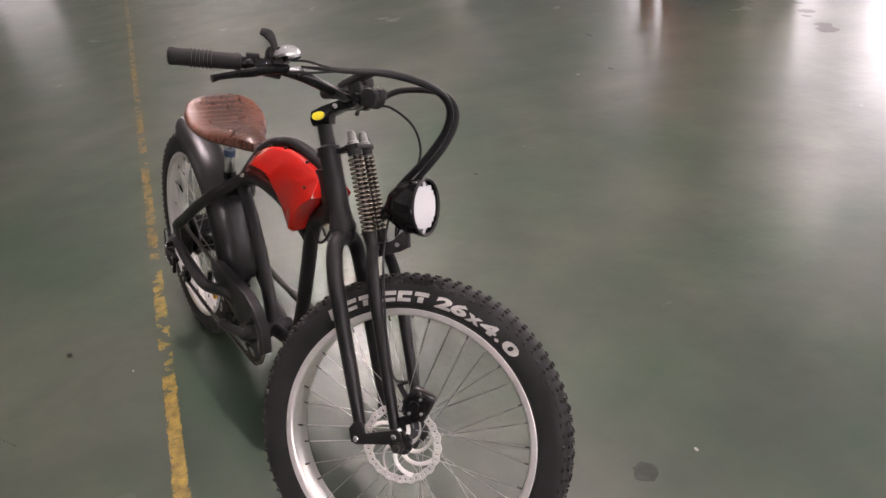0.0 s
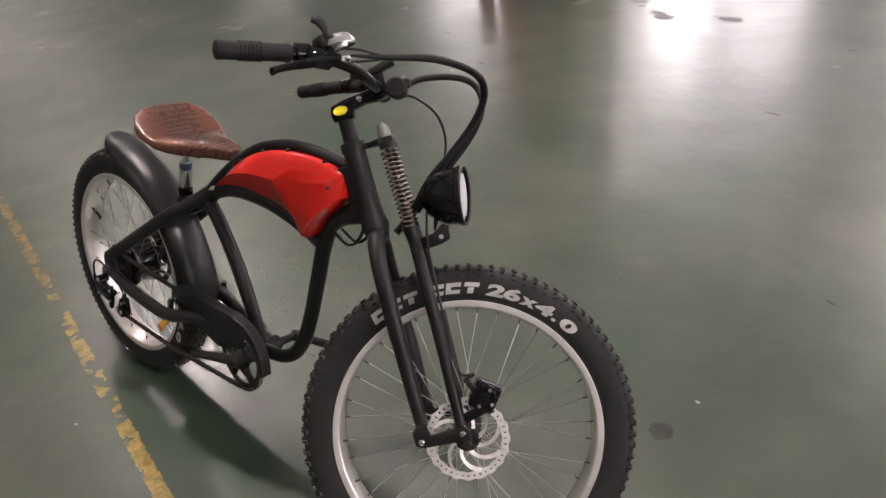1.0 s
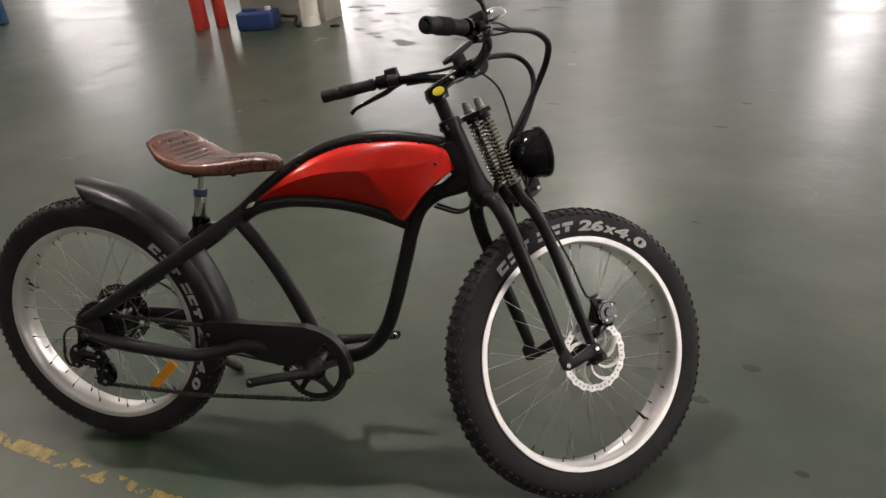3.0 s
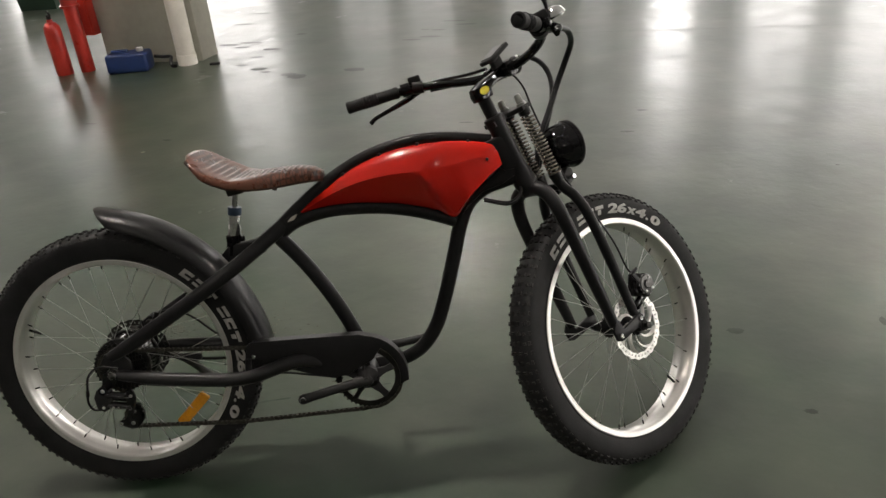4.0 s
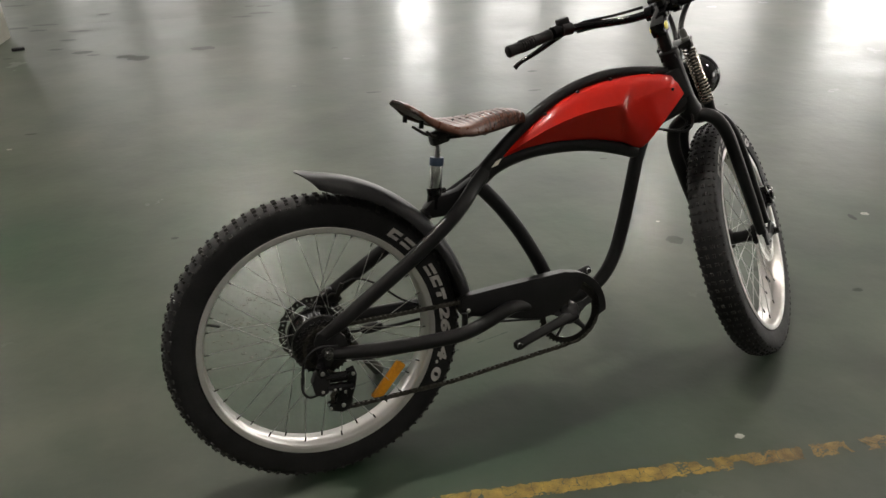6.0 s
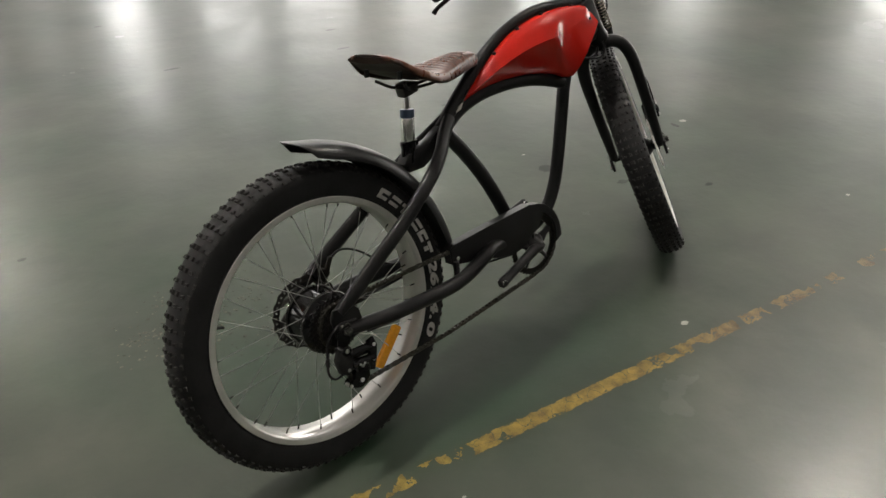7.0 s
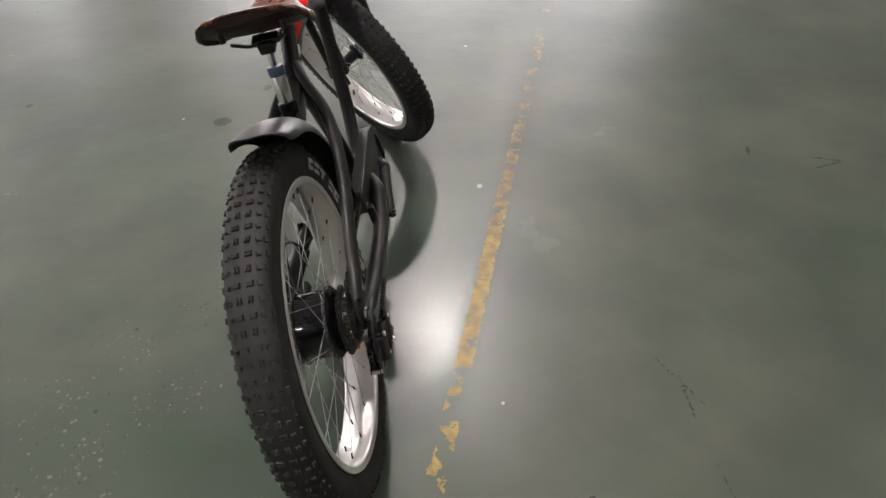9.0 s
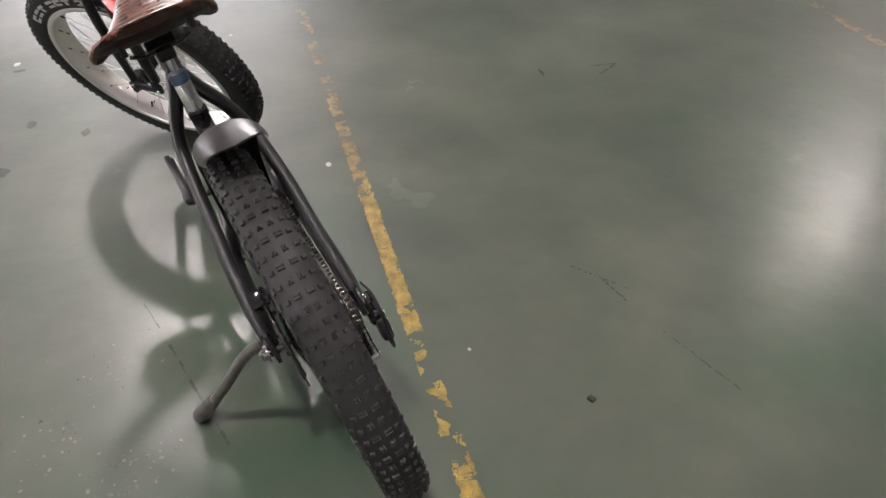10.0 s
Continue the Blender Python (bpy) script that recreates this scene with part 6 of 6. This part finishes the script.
# headlamp
LAMP_AT = STEER @ pose(0.186, 0.006, -0.130, 0, 11, -10)
g = Geo()
lathe(g, [(0.0, 0.078), (0.020, 0.076), (0.040, 0.064), (0.053, 0.042), (0.0595, 0.018), (0.061, 0.0), (0.0635, -0.003), (0.064, -0.010), (0.061, -0.013), (0.057, -0.010), (0.056, 0.004), (0.03, 0.04), (0.0, 0.05)], 48, pose(0, 0, 0, 0, 0, 90))
hl = part("headlamp", g, BLACK_GLOSS, bike, "round black headlamp with a ribbed clear lens", LAMP_AT)
g = Geo()
g.sharp = 12
n = 22
for i in range(-n, n):
    for j in range(-5, 5):
        y0, y1, z0, z1 = (i * 0.057 / n, (i + 1) * 0.057 / n, j * 0.0114, (j + 1) * 0.0114)
        if max(abs(y0), abs(y1)) ** 2 + max(abs(z0), abs(z1)) ** 2 < 0.0575 ** 2:
            dome = lambda y, z: 0.012 - 1.6 * (y * y + z * z)
            ym = (y0 + y1) / 2
            g.add([(dome(y0, z0), y0, z0), (dome(ym, z0) + 0.0012, ym, z0), (dome(y1, z0), y1, z0), (dome(y1, z1), y1, z1), (dome(ym, z1) + 0.0012, ym, z1), (dome(y0, z1), y0, z1)], [(0, 1, 4, 5), (1, 2, 3, 4)])
part("lens", g, LENS, hl, "ribbed clear lens")
g = Geo()
lathe(g, [(0.0595, -0.0118), (0.0630, -0.0118), (0.0634, -0.0145), (0.0615, -0.0160), (0.0575, -0.0135)], 48, pose(0, 0, 0, 0, 0, 90), True)
part("bezel", g, DARK_STEEL, hl)
g = Geo()
lathe(g, [(0.0, 0.030), (0.02, 0.024), (0.04, 0.008), (0.0555, -0.002), (0.0555, 0.002), (0.04, 0.012), (0.0, 0.034)], 40, pose(0, 0, 0, 0, 0, 90))
part("reflector", g, CHROME, hl, "bright reflector bowl")
g = Geo()
plate(g, [(0.070, -0.222), (0.074, -0.196), (0.115, -0.190), (0.138, -0.176), (0.150, -0.184), (0.146, -0.212), (0.126, -0.218)], -0.014, 0.014, (LAMP_AT).inverted() @ STEER, 0.003)
part("bracket", g, BLACK, hl)
g = Geo()
for s in (-1, 1):
    lathe(g, [(0.0, s * 0.031), (0.005, s * 0.031), (0.007, s * 0.018), (0.007, s * 0.013), (0.0, s * 0.013)], 14, (LAMP_AT).inverted() @ STEER @ pose(0.130, 0, -0.201))
part("bracket_bolt", g, CHROME, hl)

# ---- handlebar ----
g = Geo()
half = [(0.088, 0.0, 0.120), (0.088, 0.045, 0.122), (0.086, 0.090, 0.126), (0.078, 0.150, 0.140), (0.062, 0.195, 0.156), (0.030, 0.236, 0.174), (-0.015, 0.270, 0.190), (-0.070, 0.306, 0.205), (-0.128, 0.341, 0.2185)]
tube(g, spline([(u, -v, w) for u, v, w in reversed(half)] + half[1:], 6), 0.0112, 16)
bar = part("handlebar", g, BLACK_GLOSS, bike, "swept black cruiser handlebar with rubber grips", STEER)
for s in (-1, 1):
    a, b = Vector((-0.022, s * 0.275, 0.1925)), Vector((-0.126, s * 0.3398, 0.218)) if s < 0 else Vector((-0.139, 0.350, 0.2195))
    g = Geo()
    tube(g, [a.lerp(b, q) for q in (-0.02, 0.0, 0.04, 0.1, 0.5, 0.9, 0.96, 1.0, 1.02)], [0.013, 0.0155, 0.0165, 0.0150, 0.0156, 0.0156, 0.0165, 0.0155, 0.010], 20)
    grip = part("grip", g, GRIP, bar, "black ribbed rubber grip")
    for k in range(6):
        g = Geo()
        tube(g, [a.lerp(b, 0.40 + k * 0.055), a.lerp(b, 0.404 + k * 0.055), a.lerp(b, 0.424 + k * 0.055), a.lerp(b, 0.428 + k * 0.055)], [0.0156, 0.0174, 0.0174, 0.0156], 20)
        part("grip_rib", g, GRIP, grip)
    # lever and its clamp
    d = (b - a).normalized()
    c = a - d * 0.022
    g = Geo()
    tube(g, [c - d * 0.012, c + d * 0.012], 0.018, 16)
    box(g, (0.034, 0.03, 0.022), pose(c.x + 0.022, c.y, c.z - 0.010, 0, 20, -s * 28), 0.005)
    lever = part("brake_lever", g, BLACK_GLOSS, bar, "black brake lever")
    g = Geo()
    p0 = c + Vector((0.036, s * 0.004, -0.020))
    reach = (Vector((-0.030, 0.335, 0.160)), Vector((-0.060, 0.372, 0.158)), Vector((-0.072, 0.388, 0.152))) if s > 0 else (Vector((-0.016, -0.312, 0.163)), Vector((-0.036, -0.332, 0.161)), Vector((-0.046, -0.343, 0.158)))
    tube(g, spline([p0 + Vector((0.02, -s * 0.03, 0.0)), p0, p0 + Vector((-0.022, s * 0.034, -0.006)), *reach], 6), [0.009, 0.010, 0.009, 0.0070, 0.0062, 0.0075], 10, None, 0.8)
    part("lever_blade", g, BLACK_GLOSS, lever)
    g = Geo()
    rod(g, p0 + Vector((0.018, -s * 0.036, 0.0)), p0 + Vector((0.034, -s * 0.062, 0.0)), 0.0055, 10)
    part("cable_barrel", g, CHROME, lever)
# thumb shifter and bell beside the right grip
g = Geo()
tube(g, [(0.012, -0.248, 0.183), (0.034, -0.228, 0.174)], 0.021, 18)
box(g, (0.05, 0.036, 0.024), pose(0.042, -0.240, 0.196, 0, 10, 40), 0.007, 3)
shifter = part("thumb_shifter", g, BLACK_PLASTIC, bar, "black thumb shifter with an upright lever")
g = Geo()
tube(g, spline([(0.044, -0.258, 0.196), (0.046, -0.262, 0.214), (0.042, -0.268, 0.230), (0.030, -0.272, 0.238)], 5), [0.006, 0.007, 0.0105, 0.007], 10, None, 0.6)
part("shift_lever", g, BLACK_PLASTIC, shifter)
g = Geo()
lathe(g, [(0.0, 0.017), (0.011, 0.0155), (0.020, 0.011), (0.0255, 0.003), (0.027, -0.004), (0.0255, -0.008), (0.0, -0.008)], 32, pose(0.064, -0.254, 0.190, 90, 0, 0))
part("cap", g, CHROME, shifter, "chrome shifter cap")
# left switch pod
g = Geo()
tube(g, [(0.010, 0.250, 0.184), (0.030, 0.232, 0.175)], 0.017, 16)
box(g, (0.034, 0.026, 0.022), pose(0.024, 0.246, 0.201, 0, 10, -40), 0.005)
part("switch_pod", g, BLACK_PLASTIC, bar)
# stem
g = Geo()
plate(g, [(-0.022, 0.086), (-0.025, 0.100), (-0.020, 0.118), (0.008, 0.125), (0.060, 0.131), (0.094, 0.136), (0.106, 0.126), (0.104, 0.109), (0.090, 0.103), (0.050, 0.106), (0.024, 0.100), (0.020, 0.084)], -0.0185, 0.0185, None, 0.005)
stem = part("stem", g, BLACK_GLOSS, bar, "black adjustable stem with a yellow oval sticker")
for s in (-1, 1):
    g = Geo()
    lathe(g, [(0.0, s * 0.0205), (0.0150, s * 0.0205), (0.0155, s * 0.018), (0, s * 0.018)], 28, pose(-0.002, 0, 0.105) @ Matrix.Diagonal((1.0, 1, 0.62, 1)))
    part("sticker", g, YELLOW, stem, "yellow oval sticker")
    g = Geo()
    lathe(g, [(0.003, s * 0.0215), (0.0060, s * 0.022), (0.0070, s * 0.018), (0.0, s * 0.018)], 14, pose(0.042, 0, 0.118))
    part("stem_bolt", g, CHROME, stem)
g = Geo()
for s in (-1, 1):
    lathe(g, [(0.011, s * 0.024), (0.019, s * 0.026), (0.019, s * 0.046), (0.011, s * 0.048)], 20, pose(0.088, 0, 0.121))
part("bar_clamp", g, BLACK_GLOSS, stem)
g = Geo()
lathe(g, [(0.0, -0.027), (0.018, -0.027), (0.022, -0.022), (0.022, 0.022), (0.018, 0.027), (0.0, 0.027)], 24, pose(0.122, 0, 0.119))
box(g, (0.03, 0.03, 0.018), pose(0.138, 0.0, 0.126, 0, 20, 0), 0.004)
part("face_plate", g, BLACK_PLASTIC, stem)
for s in (-1, 1):
    g = Geo()
    rod(g, (0.132, s * 0.016, 0.132), (0.146, s * 0.016, 0.136), 0.0035, 10)
    part("face_bolt", g, STEEL, stem)
# display
g = Geo()
box(g, (0.075, 0.050, 0.012), pose(0.094, 0.0, 0.166, 0, -14, 0), 0.004, 3)
box(g, (0.03, 0.02, 0.03), pose(0.088, 0, 0.146), 0.004)
disp = part("display", g, BLACK_PLASTIC, bar, "small black display on the stem")
g = Geo()
box(g, (0.058, 0.040, 0.002), pose(0.0925, 0.0, 0.1725, 0, -14, 0), 0.0005, 1)
part("screen", g, SCREEN, disp)
# cables
for pts, r in ((((0.072, -0.220, 0.170), (0.135, -0.190, 0.153), (0.218, -0.135, 0.134), (0.280, -0.075, 0.100), (0.294, -0.022, 0.063), (0.266, 0.013, 0.018), (0.202, 0.025, -0.035), (0.134, 0.029, -0.082), (0.080, 0.028, -0.138), (0.035, 0.022, -0.172)), [0.0025, 0.0055, 0.0078, 0.008, 0.008, 0.008, 0.008, 0.008, 0.008, 0.008]),
               (((0.062, -0.236, 0.182), (0.088, -0.222, 0.176), (0.112, -0.206, 0.164), (0.135, -0.190, 0.154)), 0.0024),
               (((0.036, -0.222, 0.170), (0.070, -0.212, 0.160), (0.104, -0.204, 0.154), (0.135, -0.190, 0.152)), 0.0024),
               (((0.115, 0.030, 0.115), (0.175, 0.050, 0.130), (0.262, 0.056, 0.106), (0.288, 0.050, 0.056), (0.256, 0.040, -0.005), (0.165, 0.034, -0.080), (0.09, 0.028, -0.140)), 0.007),
               (((0.115, 0.012, 0.105), (0.150, 0.030, 0.095), (0.185, 0.052, 0.050), (0.190, 0.062, -0.005), (0.172, 0.045, -0.060)), 0.0028),
               (((0.02, 0.240, 0.176), (0.06, 0.205, 0.170), (0.085, 0.13, 0.152), (0.095, 0.05, 0.142)), 0.004),
               (((0.04, 0.225, 0.155), (0.075, 0.185, 0.140), (0.100, 0.12, 0.120), (0.115, 0.04, 0.112)), 0.003)):
    g = Geo()
    tube(g, spline(pts, 9), r, 10)
    part("cable", g, CABLE, bar)
g = Geo()
tube(g, spline([(0.145, 0.026, -0.105), (0.135, 0.010, -0.150), (0.120, 0.0, -0.185), (0.13, -0.004, -0.155), (0.155, 0.002, -0.135)], 8), 0.0028, 8)
part("lamp_cable", g, CABLE, bar)
